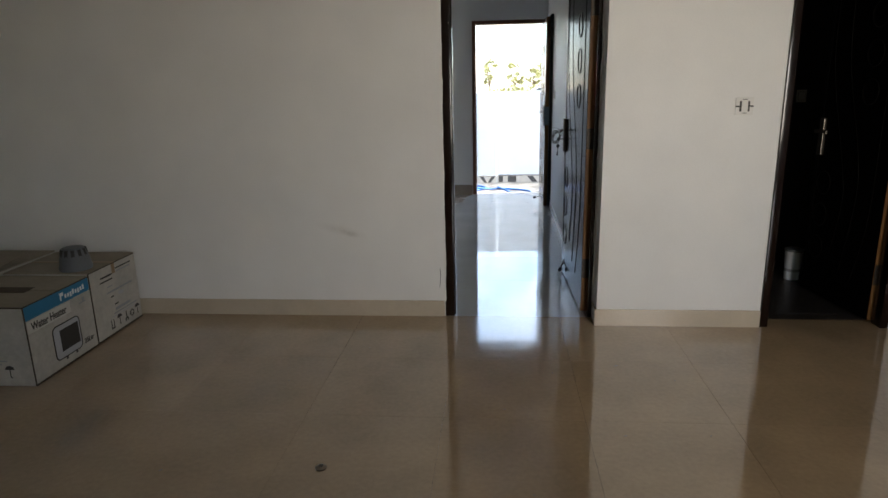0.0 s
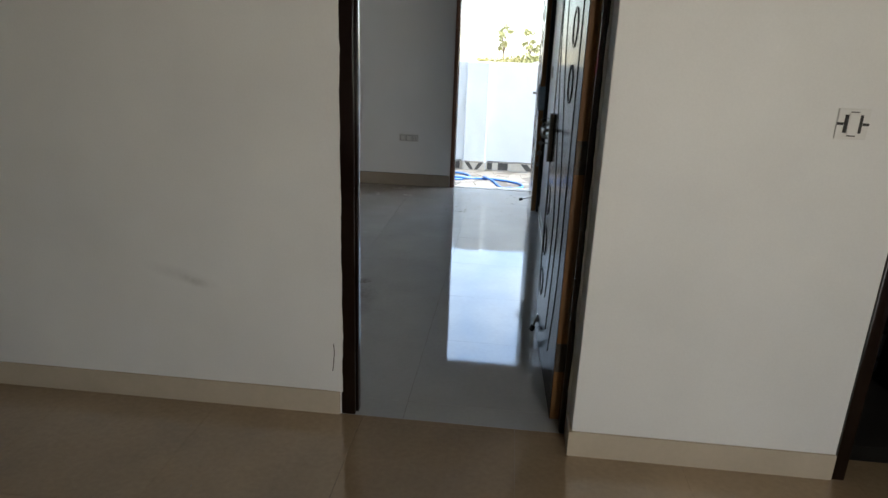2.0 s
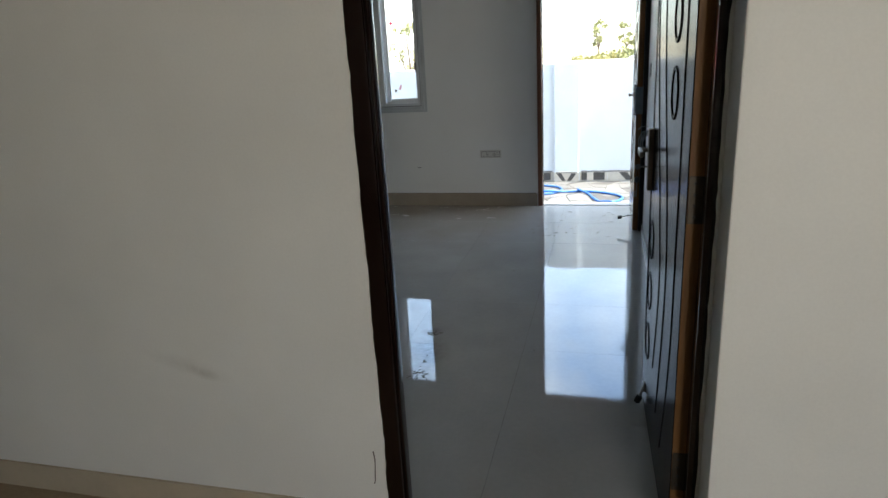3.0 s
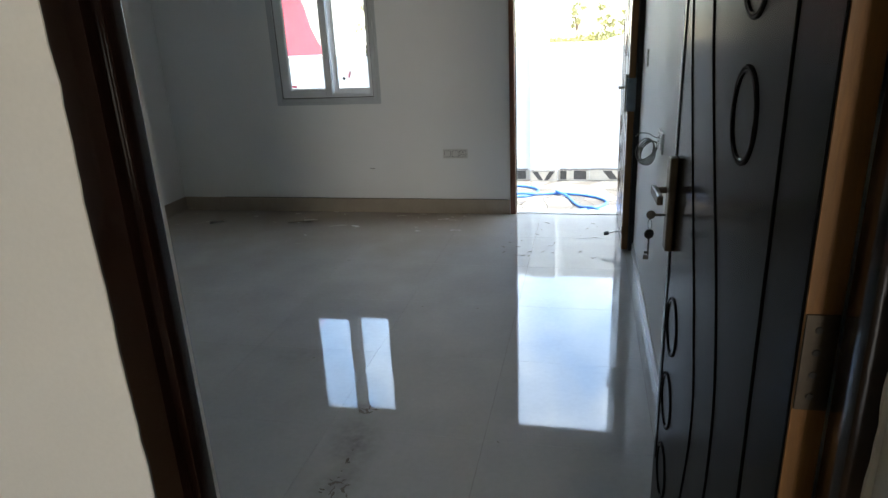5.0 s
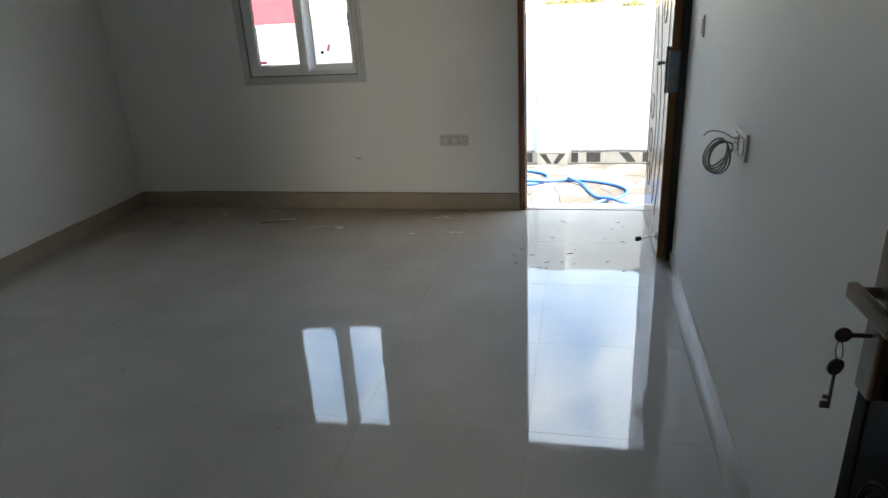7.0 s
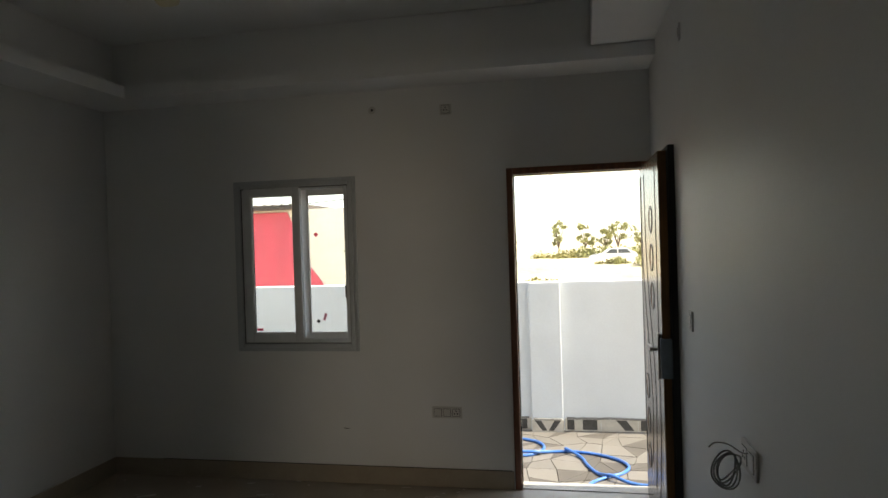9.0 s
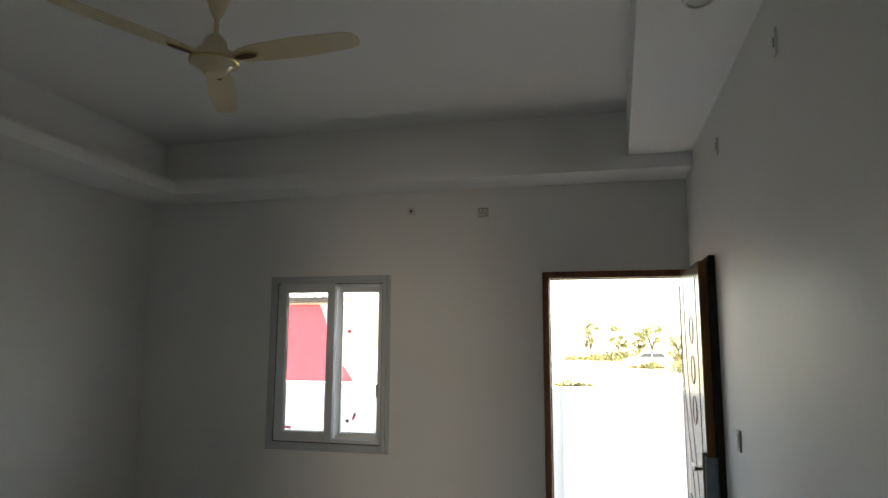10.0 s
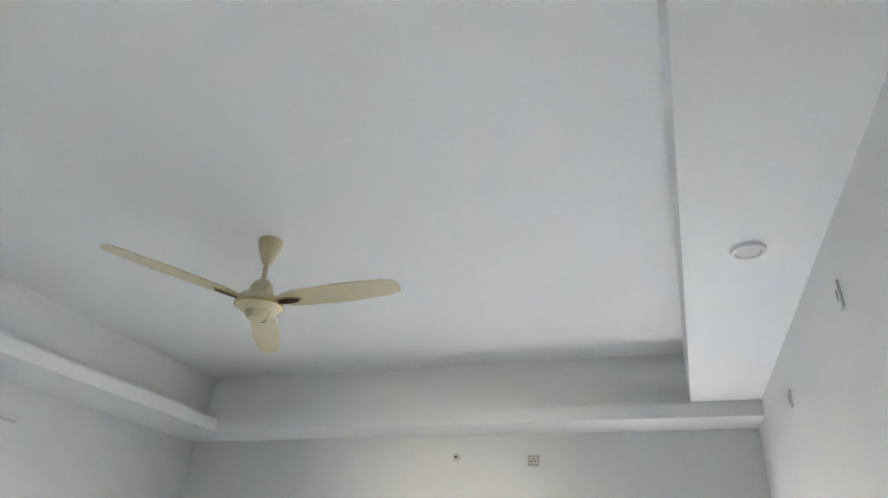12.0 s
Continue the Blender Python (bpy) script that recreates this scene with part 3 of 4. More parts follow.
def door_stop(leaf, y, z, out, drop):
    """Folding foot with a rubber pad screwed to the leaf."""
    st = part("foot_bracket", box(bmesh.new(), -0.006, 0.0, y - 0.014, y + 0.014, z - 0.02, z + 0.02, 0.002), STEEL, leaf, "chrome folding door stop")
    part("foot_arm", tube(bmesh.new(), [(-0.004, y, z), (-out, y, z - drop)], 0.005, 8), STEEL, st)
    way = Vector((-out, 0, -drop)).to_track_quat("Z", "Y").to_matrix().to_4x4()
    part("rubber_pad", lathe(bmesh.new(), [(0.008, -0.012), (0.013, -0.008), (0.013, 0.018), (0.008, 0.022)], 14, Matrix.Translation((-out, y, z - drop)) @ way), BLACK, st)


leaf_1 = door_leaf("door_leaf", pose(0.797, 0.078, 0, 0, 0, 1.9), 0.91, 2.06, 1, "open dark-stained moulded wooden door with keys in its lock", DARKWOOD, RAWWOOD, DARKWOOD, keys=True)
door_stop(leaf_1, 0.80, 0.105, 0.022, 0.055)
leaf_2 = door_leaf("door_leaf", pose(0.800, YB - 0.012, 0, 0, 0, 0.0), 0.845, 2.05, -1, "open brown moulded wooden outer door folded back to the wall", SHEEN_WOOD, DARKWOOD, RAWWOOD, upper_far=True)
door_stop(leaf_2, -0.768, 0.118, 0.090, 0.02)
part("lock_case", box(bmesh.new(), -0.010, 0.046, -0.850, -0.815, 0.915, 1.115, 0.003), LOCKSTEEL, leaf_2, "steel lock face on the door edge")
back = thing("second_door_leaf", pose(0.858, YB - 0.015, 0), "black second door leaf folded back behind the outer door", "door")
part("panel", box(bmesh.new(), -0.012, 0.017, -0.865, 0.0, 0.012, 2.075, 0.003), BLACK, back)
part("edge_strip", box(bmesh.new(), -0.013, 0.0175, -0.869, -0.8655, 0.012, 2.073, 0.001), BLACK, back)
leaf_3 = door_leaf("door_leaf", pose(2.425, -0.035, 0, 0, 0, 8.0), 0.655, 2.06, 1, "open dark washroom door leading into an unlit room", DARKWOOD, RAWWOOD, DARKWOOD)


# ---- window ----
win = tagged(new("window_1"), "grey-white sliding window with small stickers on its panes", "window", "", "structure")


def ring(x0, x1, z0, z1, y0, y1, w, bev=0.003):
    bm = bmesh.new()
    for b in ((x0, x0 + w, y0, y1, z0, z1), (x1 - w, x1, y0, y1, z0, z1), (x0 + w, x1 - w, y0, y1, z0, z0 + w), (x0 + w, x1 - w, y0, y1, z1 - w, z1)):
        box(bm, *b, bev=bev)
    return bm


part("architrave", ring(-1.962, -1.062, 0.906, 2.102, YB - 0.014, YB - 0.001, 0.024, 0.004), SURROUND, win, "flat grey surround planted on the wall")
part("raised_surround", ring(-1.9375, -1.0865, 0.9305, 2.0775, YB - 0.026, YB - 0.001, 0.030, 0.006), SURROUND, win, "raised inner moulding of the surround")
part("window_frame", ring(-1.925, -1.112, 0.955, 2.066, YB - 0.010, YB + 0.105, 0.036, 0.004), UPVC, win)
# Dark ring laid on to draw the shadow line within the raised surround.
part("gap_shade_line", ring(-1.9075, -1.1165, 0.9605, 2.0475, YB - 0.0125, YB - 0.0095, 0.005, 0.0005), SLOT, win, "dark strip for the shadow line between surround and frame")
sash = part("left_sash", ring(-1.888, -1.468, 0.974, 2.048, YB - 0.014, YB + 0.026, 0.052, 0.004), UPVC, win, "inner sliding sash")
part("pane", B((-1.838, -1.518, YB + 0.006, YB + 0.011, 1.024, 1.998)), GLASS, sash, "clear glass pane").visible_shadow = False
part("glazing_bead", ring(-1.839, -1.517, 1.023, 1.999, YB - 0.008, YB + 0.0055, 0.011, 0.001), UPVC_L, sash, "pale glazing bead")
part("gasket", ring(-1.8275, -1.5285, 1.0345, 1.9875, YB + 0.001, YB + 0.0057, 0.003, 0.0005), SLOT, sash, "black rubber gasket")
sash2 = part("right_sash", ring(-1.484, -1.116, 0.978, 2.040, YB + 0.046, YB + 0.078, 0.047, 0.003), UPVC_L, win, "outer sliding sash")
part("pane", B((-1.438, -1.162, YB + 0.062, YB + 0.067, 1.024, 1.994)), GLASS, sash2, "clear glass pane").visible_shadow = False
part("glazing_bead", ring(-1.438, -1.162, 1.024, 1.994, YB + 0.048, YB + 0.0615, 0.007, 0.001), UPVC_L, sash2, "pale glazing bead")
part("sill_track", B((-1.888, -1.149, YB + 0.029, YB + 0.033, 0.985, 1.004), (-1.888, -1.149, YB + 0.038, YB + 0.042, 0.985, 1.004)), UPVC_L, win, "ribs of the sliding track")
for x, z, w, h, a, mt in ((-1.800, 1.056, 0.045, 0.018, 2, STICKER_R), (-1.385, 1.715, 0.026, 0.026, 45, STICKER_R), (-1.335, 1.135, 0.020, 0.050, 20, STICKER_P), (-1.385, 1.105, 0.022, 0.022, 40, SLOT)):
    p = sash if x < -1.5 else sash2
    yy = YB + (0.0050 if x < -1.5 else 0.0612)
    part("sticker", box(bmesh.new(), -w / 2, w / 2, -0.0005, 0.0005, -h / 2, h / 2, m=Matrix.Translation((x, yy, z)) @ Euler((0, radians(a), 0)).to_matrix().to_4x4()), mt, p, "small coloured sticker")
part("latch", box(bmesh.new(), -1.170, -1.152, YB + 0.029, YB + 0.047, 1.27, 1.36, 0.004), SLOT, sash2, "dark sash latch")


# ---- switches, sockets, fittings ----
def plate(name, m, w, h, label, category, modules, inset=SOCKET, body=SOCKET):
    """Wall plate in its local xz plane, facing -y, with recessed modules."""
    t = thing(name, m, label, category)
    part("plate", box(bmesh.new(), -w / 2, w / 2, -0.009, 0, -h / 2, h / 2, 0.003), body, t)
    for x, z, mw, mh, kind in modules:
        part("gap", B((x - mw / 2, x + mw / 2, -0.0095, -0.0085, z - mh / 2, z + mh / 2)), SLOT, t)
        md = part("module", box(bmesh.new(), x - mw / 2 + 0.0025, x + mw / 2 - 0.0025, -0.012, -0.009, z - mh / 2 + 0.0025, z + mh / 2 - 0.0025, 0.001), inset, t)
        if kind == "socket":
            for px, pz in ((0, 0.012), (-0.010, -0.006), (0.010, -0.006)):
                part("pin_hole", B((x + px - 0.004, x + px + 0.004, -0.0126, -0.0119, z + pz - 0.004, z + pz + 0.004)), SLOT, md)
    return t


plate("socket_plate", pose(-0.472, YB, 0.497), 0.202, 0.076, "three-module socket and switch plate low on the wall", "socket", [(-0.062, 0, 0.052, 0.052, ""), (0, 0, 0.052, 0.052, ""), (0.062, 0, 0.052, 0.052, "socket")])
plate("socket_plate", pose(-0.420, YB, 2.512), 0.078, 0.068, "single socket plate high on the wall", "socket", [(0, 0, 0.055, 0.055, "socket")])
cap = thing("cable_outlet", pose(-0.925, YB, 2.540), "small round cable outlet high on the wall", "outlet")
part("rim", lathe(bmesh.new(), [(0.026, 0), (0.026, 0.006), (0.018, 0.008)], 20, Euler((radians(90), 0, 0)).to_matrix().to_4x4()), SOCKET, cap)
part("hole", lathe(bmesh.new(), [(0.009, 0.007), (0.009, 0.0095)], 12, Euler((radians(90), 0, 0)).to_matrix().to_4x4()), SLOT, cap)
plate("switch_plate", pose(XR, 3.165, 1.25, 0, 0, -90), 0.06, 0.088, "slim white switch plate beside the outer door", "switch", [(0, 0, 0.030, 0.055, "")], PLASTIC)
plate("light_point_plate", pose(XR, 2.25, 2.566, 0, 0, -90), 0.034, 0.085, "small wall light point with bare leads", "light point", [(0, 0, 0.010, 0.032, "")], body=PAINT_B)
plate("light_point_plate", pose(XR, 3.27, 2.545, 0, 0, -90), 0.034, 0.075, "small wall light point high beside the door", "light point", [(0, 0, 0.012, 0.04, "")], body=PAINT_B)
sp = plate("socket_plate", pose(XR, 2.27, 0.945, 0, 0, -90), 0.16, 0.088, "white socket plate with a coil of cable hung from it", "socket", [(-0.04, 0, 0.055, 0.055, "socket"), (0.035, 0, 0.05, 0.055, "")], PLASTIC)
coil = thing("cable_coil", pose(XR - 0.050, 2.335, 0.888), "loose coil of grey cable hanging at a socket", "cable")
for k in range(5):
    pts = [((0.042 - 0.007 * (k % 3)) * math.cos(a) + 0.004 * k - 0.01, 0.015 * math.sin(2 * a + k) + 0.008 * k, (0.060 - 0.005 * k) * math.sin(a + 0.15 * k)) for a in [j * math.pi / 14 for j in range(28)]]
    part("loop", tube(bmesh.new(), pts, 0.0028, 6, True), WIRE, coil)
part("tail", tube(bmesh.new(), smooth_line([(0.052, -0.10, 0.09), (0.03, -0.05, 0.07), (0.0, 0.0, 0.080), (-0.035, 0.01, 0.082), (-0.055, 0.015, 0.066)], 6), 0.0023, 6), WIRE, coil)

ps = thing("switch_box", pose(1.588, -0.13, 1.246), "open white switch box awaiting its switches on the pier", "switch")
part("back_plate", box(bmesh.new(), -0.046, 0.046, -0.006, 0, -0.046, 0.046, 0.003), PLASTIC, ps)
for x in (-0.021, 0.021):
    part("bracket", B((x - 0.005, x + 0.005, -0.008, -0.0055, -0.027, 0.027)), SLOT, ps, "dark module slot")
    part("lug", B((1.75 * x - 0.009, 1.75 * x + 0.009, -0.0082, -0.0055, -0.004, 0.004)), SLOT, ps)
part("centre_bar", box(bmesh.new(), -0.016, 0.016, -0.011, -0.006, -0.031, 0.031, 0.002), PLASTIC, ps)
for z in (-0.0355, 0.0355):
    part("screw_slot", B((-0.012, 0.012, -0.0082, -0.0055, z - 0.0015, z + 0.0015)), SLOT, ps)

tl = thing("tube_light", pose(XL, 2.60, 2.49), "unlit white batten light on the side wall", "lamp")
part("batten", box(bmesh.new(), 0.0, 0.030, -0.62, 0.33, -0.016, 0.016, 0.004), PLASTIC, tl)
part("tube", tube(bmesh.new(), [(0.042, -0.59, -0.002), (0.042, 0.30, -0.002)], 0.012, 12), PLASTIC, tl, soft=True)
for y in (-0.605, 0.315):
    part("end_holder", box(bmesh.new(), 0.028, 0.052, y - 0.015, y + 0.015, -0.016, 0.014, 0.003), PLASTIC, tl)

lamp = thing("downlight", pose(0.669, 2.292, ZR), "unlit round white recessed downlight", "downlight")
part("trim_ring", lathe(bmesh.new(), [(0.034, -0.006), (0.040, -0.014), (0.050, -0.011), (0.054, 0.0)], 32), PLASTIC, lamp, soft=True)
part("lens", lathe(bmesh.new(), [(0.035, -0.009), (0.035, -0.002)], 28), SOCKET, lamp)

# ---- ceiling fan ----
fan = thing("ceiling_fan", pose(-1.174, 2.400, 0), "cream three-bladed ceiling fan with brown blade brackets, at rest", "fan")
part("canopy", lathe(bmesh.new(), [(0.052, ZT), (0.054, ZT - 0.01), (0.043, ZT - 0.05), (0.026, ZT - 0.095), (0.014, ZT - 0.115)], 28), CREAM, fan, soft=True)
part("down_rod", lathe(bmesh.new(), [(0.011, 2.882), (0.011, ZT - 0.11)], 16), CREAM, fan, soft=True)
part("bell", lathe(bmesh.new(), [(0.056, 2.818), (0.052, 2.832), (0.046, 2.862), (0.028, 2.887), (0.015, 2.897)], 28), CREAM, fan, soft=True)
part("motor", lathe(bmesh.new(), [(0.050, 2.747), (0.080, 2.757), (0.098, 2.774), (0.098, 2.792), (0.085, 2.810), (0.058, 2.820)], 36), CREAM, fan, soft=True)
part("trim_band", lathe(bmesh.new(), [(0.094, 2.768), (0.0995, 2.771), (0.0995, 2.775), (0.094, 2.778)], 36), GILT, fan, "gilt band round the motor", soft=True)
part("bottom_cap", lathe(bmesh.new(), [(0.012, 2.714), (0.036, 2.719), (0.048, 2.734), (0.052, 2.749)], 28), CREAM, fan, soft=True)
for a in (-3, 118, 245):
    rot = Matrix.Translation((0, 0, 2.788)) @ Euler((0, 0, radians(a))).to_matrix().to_4x4() @ Euler((radians(-9), 0, 0)).to_matrix().to_4x4()
    out = [(0.13, -0.045), (0.20, -0.060), (0.40, -0.066), (0.58, -0.056), (0.626, -0.044), (0.636, -0.030), (0.642, -0.004), (0.636, 0.022), (0.626, 0.036), (0.58, 0.048), (0.40, 0.060), (0.20, 0.052), (0.13, 0.040)]
    bm = prism(bmesh.new(), [(x, y) for x, y in out], -0.002, 0.002, rot @ Euler((radians(-90), 0, 0)).to_matrix().to_4x4())
    bl = part("blade", bm, CREAM, fan)
    flat = rot @ Euler((radians(-90), 0, 0)).to_matrix().to_4x4()
    oval = lambda rx, ry: [(0.148 + rx * math.cos(q), -0.002 + ry * math.sin(q)) for q in [k * math.pi / 10 for k in range(20)]]
    br = part("blade_bracket", prism(bmesh.new(), oval(0.050, 0.015), 0.0035, 0.011, flat), IRON, bl, "dark brown oval bracket")
    part("gilt_rim", prism(bmesh.new(), oval(0.058, 0.021), 0.003, 0.008, flat), GILT, br, "gilt rim of the bracket")
    part("blade_root", prism(bmesh.new(), [(0.070, -0.020), (0.135, -0.040), (0.135, 0.036), (0.070, 0.018)], -0.003, 0.003, flat), CREAM, bl)

# ---- cartons and drain dome in the hall ----


def carton(name, x0, y0, w, d, h, label):
    """Carton with its corner at (x0 - w, y0), the printed face to +x."""
    c = thing(name, pose(x0, y0, 0, 0, 0, random.uniform(-0.5, 0.5)), label, "carton", "cartons by the wall")
    part("body", box(bmesh.new(), -w, 0, 0, d, 0.001, h - 0.004, 0.004), CARD, c)
    part("flap", box(bmesh.new(), -w, -0.002, 0.002, d / 2 - 0.003, h - 0.004, h, 0.0012), CARDTOP, c)
    part("flap", box(bmesh.new(), -w, -0.002, d / 2 + 0.003, d - 0.002, h - 0.004, h + 0.002, 0.0012), CARDTOP, c)
    return c


c1 = carton("heater_carton", -1.956, -1.036, 0.50, 0.505, 0.41, "white carton with a blue band and a drawn water heater")
part("printed_band", B((-0.001, 0.0012, 0.004, 0.501, 0.335, 0.405)), BLUE, c1, "blue printed band")
FACE = Matrix.Translation((0.0012, 0, 0)) @ Euler((radians(90), 0, radians(90))).to_matrix().to_4x4()
letters("Water Heater", 0.056, INK, "lettering", c1, FACE @ Matrix.Translation((0.035, 0.278, 0)) @ Matrix.Diagonal((0.80, 1, 1, 1)), "bold black lettering")
letters("25Ltr", 0.036, INK, "lettering", c1, FACE @ Matrix.Translation((0.395, 0.062, 0)), "small black lettering")
part("brand_mark", B((0.001, 0.002, 0.262, 0.272, 0.350, 0.390), (0.001, 0.002, 0.272, 0.290, 0.372, 0.390), *[(0.001, 0.002, 0.298 + 0.021 * k, 0.312 + 0.021 * k, 0.354 - 0.005 * (k % 3 == 2), 0.374 + 0.008 * (k % 4 == 3)) for k in range(8)]), WHITEINK, c1, "row of white brand strokes")
rr = [(0.27 + sx * 0.078 + 0.027 * math.cos(a), 0.145 + sz * 0.062 + 0.027 * math.sin(a)) for sx, sz, a0 in ((1, 1, 0), (-1, 1, 90), (-1, -1, 180), (1, -1, 270)) for a in [radians(a0 + 15 * q) for q in range(7)]]
hp = part("heater_drawing", prism(bmesh.new(), rr, -0.0018, 0.0, Euler((0, 0, radians(90))).to_matrix().to_4x4()), PALEINK, c1, "drawn grey heater")
part("dark_panel", B((0.001, 0.0024, 0.215, 0.362, 0.090, 0.205)), INK, hp)
for y in (0.235, 0.315):
    part("drawn_pipe", B((0.001, 0.002, y, y + 0.014, 0.040, 0.054)), INK, hp)
part("tap_drawing", B((0.0, 0.0015, 0.40, 0.455, 0.285, 0.292), (0.0, 0.0015, 0.43, 0.445, 0.292, 0.315)), GREYINK, c1)


def handling_sign(kind, u, v, m, parent):
    """Small printed carton sign in the plane of a face: a glass, an umbrella, a loop or a stack."""
    bm = bmesh.new()
    rect = lambda a, b, c, d: prism(bm, [(u + a, v + c), (u + b, v + c), (u + b, v + d), (u + a, v + d)], -0.0014, 0.0, m)
    if kind == "umbrella":
        prism(bm, [(u + 0.024 * math.cos(a), v + 0.022 + 0.020 * math.sin(a)) for a in [k * math.pi / 9 for k in range(10)]], -0.0014, 0.0, m)
        rect(-0.002, 0.002, -0.022, 0.0215)
        rect(0.0025, 0.008, -0.022, -0.017)
    elif kind == "loop":
        pts = [(u + 0.019 * math.cos(a), -0.0006, v + 0.004 + 0.019 * math.sin(a)) for a in [k * math.pi / 3 + 0.5 for k in range(6)]]
        tube(bm, [m @ Vector(p) for p in pts], 0.0034, 5, True)
    elif kind == "glass":
        rect(-0.018, -0.012, -0.016, 0.030)
        rect(0.006, 0.012, -0.016, 0.030)
        rect(-0.020, 0.014, -0.024, -0.0165)
    else:
        rect(-0.003, 0.003, -0.004, 0.034)
        rect(-0.014, 0.014, -0.012, -0.0045)
        rect(-0.018, -0.008, -0.026, -0.0125)
        rect(0.008, 0.018, -0.026, -0.0125)
    part("handling_mark", bm, INK, parent)


FLAT, SIDE = Matrix.Identity(4), Euler((0, 0, radians(90))).to_matrix().to_4x4()
for kind, x in (("glass", -0.40), ("stack", -0.30), ("loop", -0.215), ("umbrella", -0.125)):
    handling_sign(kind, x, 0.066, FLAT, c1)
for x0, x1, z, t, ink in ((-0.44, -0.16, 0.325, 0.012, INK), (-0.44, -0.20, 0.300, 0.010, GREYINK), (-0.42, -0.26, 0.262, 0.010, INK), (-0.44, -0.23, 0.240, 0.012, INK), (-0.44, -0.22, 0.150, 0.014, INK), (-0.44, -0.13, 0.128, 0.008, GREYINK), (-0.44, -0.16, 0.112, 0.008, GREYINK)):
    part("print_line", B((x0, x1, -0.0009, 0.0005, z, z + t)), ink, c1)

c2 = carton("heater_carton", -1.962, -0.520, 0.50, 0.462, 0.42, "white carton sealed with brown tape against the wall")
part("tape", B((-0.48, 0.0006, 0.215, 0.245, 0.4225, 0.4235), (0.0002, 0.0014, 0.215, 0.245, 0.355, 0.4235)), TAPE, c2, "brown packing tape")
for y0, y1, z, t, ink in ((0.10, 0.21, 0.352, 0.010, INK), (0.25, 0.41, 0.376, 0.007, INK), (0.09, 0.21, 0.327, 0.008, INK), (0.255, 0.40, 0.357, 0.008, GREYINK), (0.15, 0.20, 0.288, 0.006, GREYINK), (0.14, 0.40, 0.252, 0.010, GREYINK), (0.17, 0.20, 0.222, 0.007, INK),
                          (0.25, 0.30, 0.216, 0.020, PALEINK), (0.20, 0.235, 0.170, 0.007, INK), (0.20, 0.355, 0.135, 0.016, GREYINK), (0.18, 0.42, 0.118, 0.007, GREYINK), (0.16, 0.40, 0.103, 0.006, PALEINK)):
    part("print_line", B((-0.001, 0.0011, y0, y1, z, z + t)), ink, c2)
for kind, y in (("glass", 0.155), ("umbrella", 0.225), ("stack", 0.295), ("loop", 0.355), ("umbrella", 0.415)):
    handling_sign(kind, y, 0.062, SIDE, c2)
for c, d, h in ((c1, 0.505, 0.41), (c2, 0.462, 0.42)):
    part("worn_edge", B((-0.0035, 0.0016, -0.0016, 0.002, 0.003, h - 0.007)), WORN_AND_SHADE, c, "scuffed dark upright edge of the carton")
for c, d in ((c1, 0.505), (c2, 0.462)):
    part("grimy_foot", B((-0.003, 0.0013, 0.0, d, 0.002, 0.012)), WORN_AND_SHADE, c, "grimy lower edge of the carton")
part("worn_edge", B((-0.49, -0.003, -0.0014, 0.003, 0.402, 0.409)), WORN_AND_SHADE, c1, "worn dark front edge of the carton")
for c, w, d, h in ((c1, 0.50, 0.505, 0.41), (c2, 0.50, 0.462, 0.42)):
    part("worn_edge", B((-0.004, 0.0016, 0.0, d, h - 0.006, h - 0.001)), WORN_AND_SHADE, c, "worn dark edge of the carton")
part("white_panel", B((-0.0005, 0.0006, 0.010, 0.330, 0.268, 0.328)), PANEL, c1, "white title panel under the lettering")
part("heater_outline", tube(bmesh.new(), [(0.0012, y, z) for y, z in rr], 0.0032, 5, True), INK, c1, "dark drawn outline")
# No opening here: a dark slab stands for shadow under the lifted flap.
part("slot_shade", B((-0.49, -0.15, 0.215, 0.300, 0.4085, 0.4125)), WORN_AND_SHADE, c1, "dark strip for the shadow in the gap between the flaps")
c3 = carton("heater_carton", -2.470, -0.645, 0.50, 0.58, 0.432, "white carton with loose flaps behind the others")
part("loose_flap", box(bmesh.new(), -0.45, 0.03, -0.02, 0.30, -0.002, 0.002, 0.001, m=Matrix.Translation((0, 0, 0.456)) @ Euler((radians(6), 0, 0)).to_matrix().to_4x4()), CARDTOP, c3, "lifted carton flap")

dome = thing("drain_dome", pose(-2.09, -0.425, 0.422), "grey slotted plastic drain dome lying on a carton", "drain dome")
part("shell", lathe(bmesh.new(), [(0.084, 0.0), (0.086, 0.020), (0.082, 0.027), (0.077, 0.065), (0.064, 0.112), (0.052, 0.126), (0.018, 0.132)], 32), PVC, dome, soft=True)
for k in range(12):
    a = 2 * math.pi * k / 12
    part("slot", box(bmesh.new(), 0.058, 0.0770, -0.009, 0.009, 0.026, 0.108, 0.001, m=Euler((0, 0, a)).to_matrix().to_4x4() @ Matrix.Translation((0.008, 0, 0)) @ Euler((0, radians(-10), 0)).to_matrix().to_4x4()), SLOT, dome)

pail = thing("paint_pail", pose(2.365, 0.82, 0), "small whitish pail with a grey lid on the washroom floor", "pail")
part("tub", lathe(bmesh.new(), [(0.050, 0.0), (0.058, 0.19), (0.060, 0.21)], 24), UPVC, pail, soft=True)
part("lid", lathe(bmesh.new(), [(0.062, 0.205), (0.062, 0.218), (0.05, 0.222)], 24), PVC, pail, soft=True)
part("label_band", lathe(bmesh.new(), [(0.0535, 0.06), (0.0548, 0.08)], 24), GREYINK, pail)
plate("switch_plate", pose(2.50, 1.30, 1.25), 0.07, 0.09, "pale switch plate on the unlit washroom wall", "switch", [(0, 0, 0.05, 0.06, "")], PLASTIC)

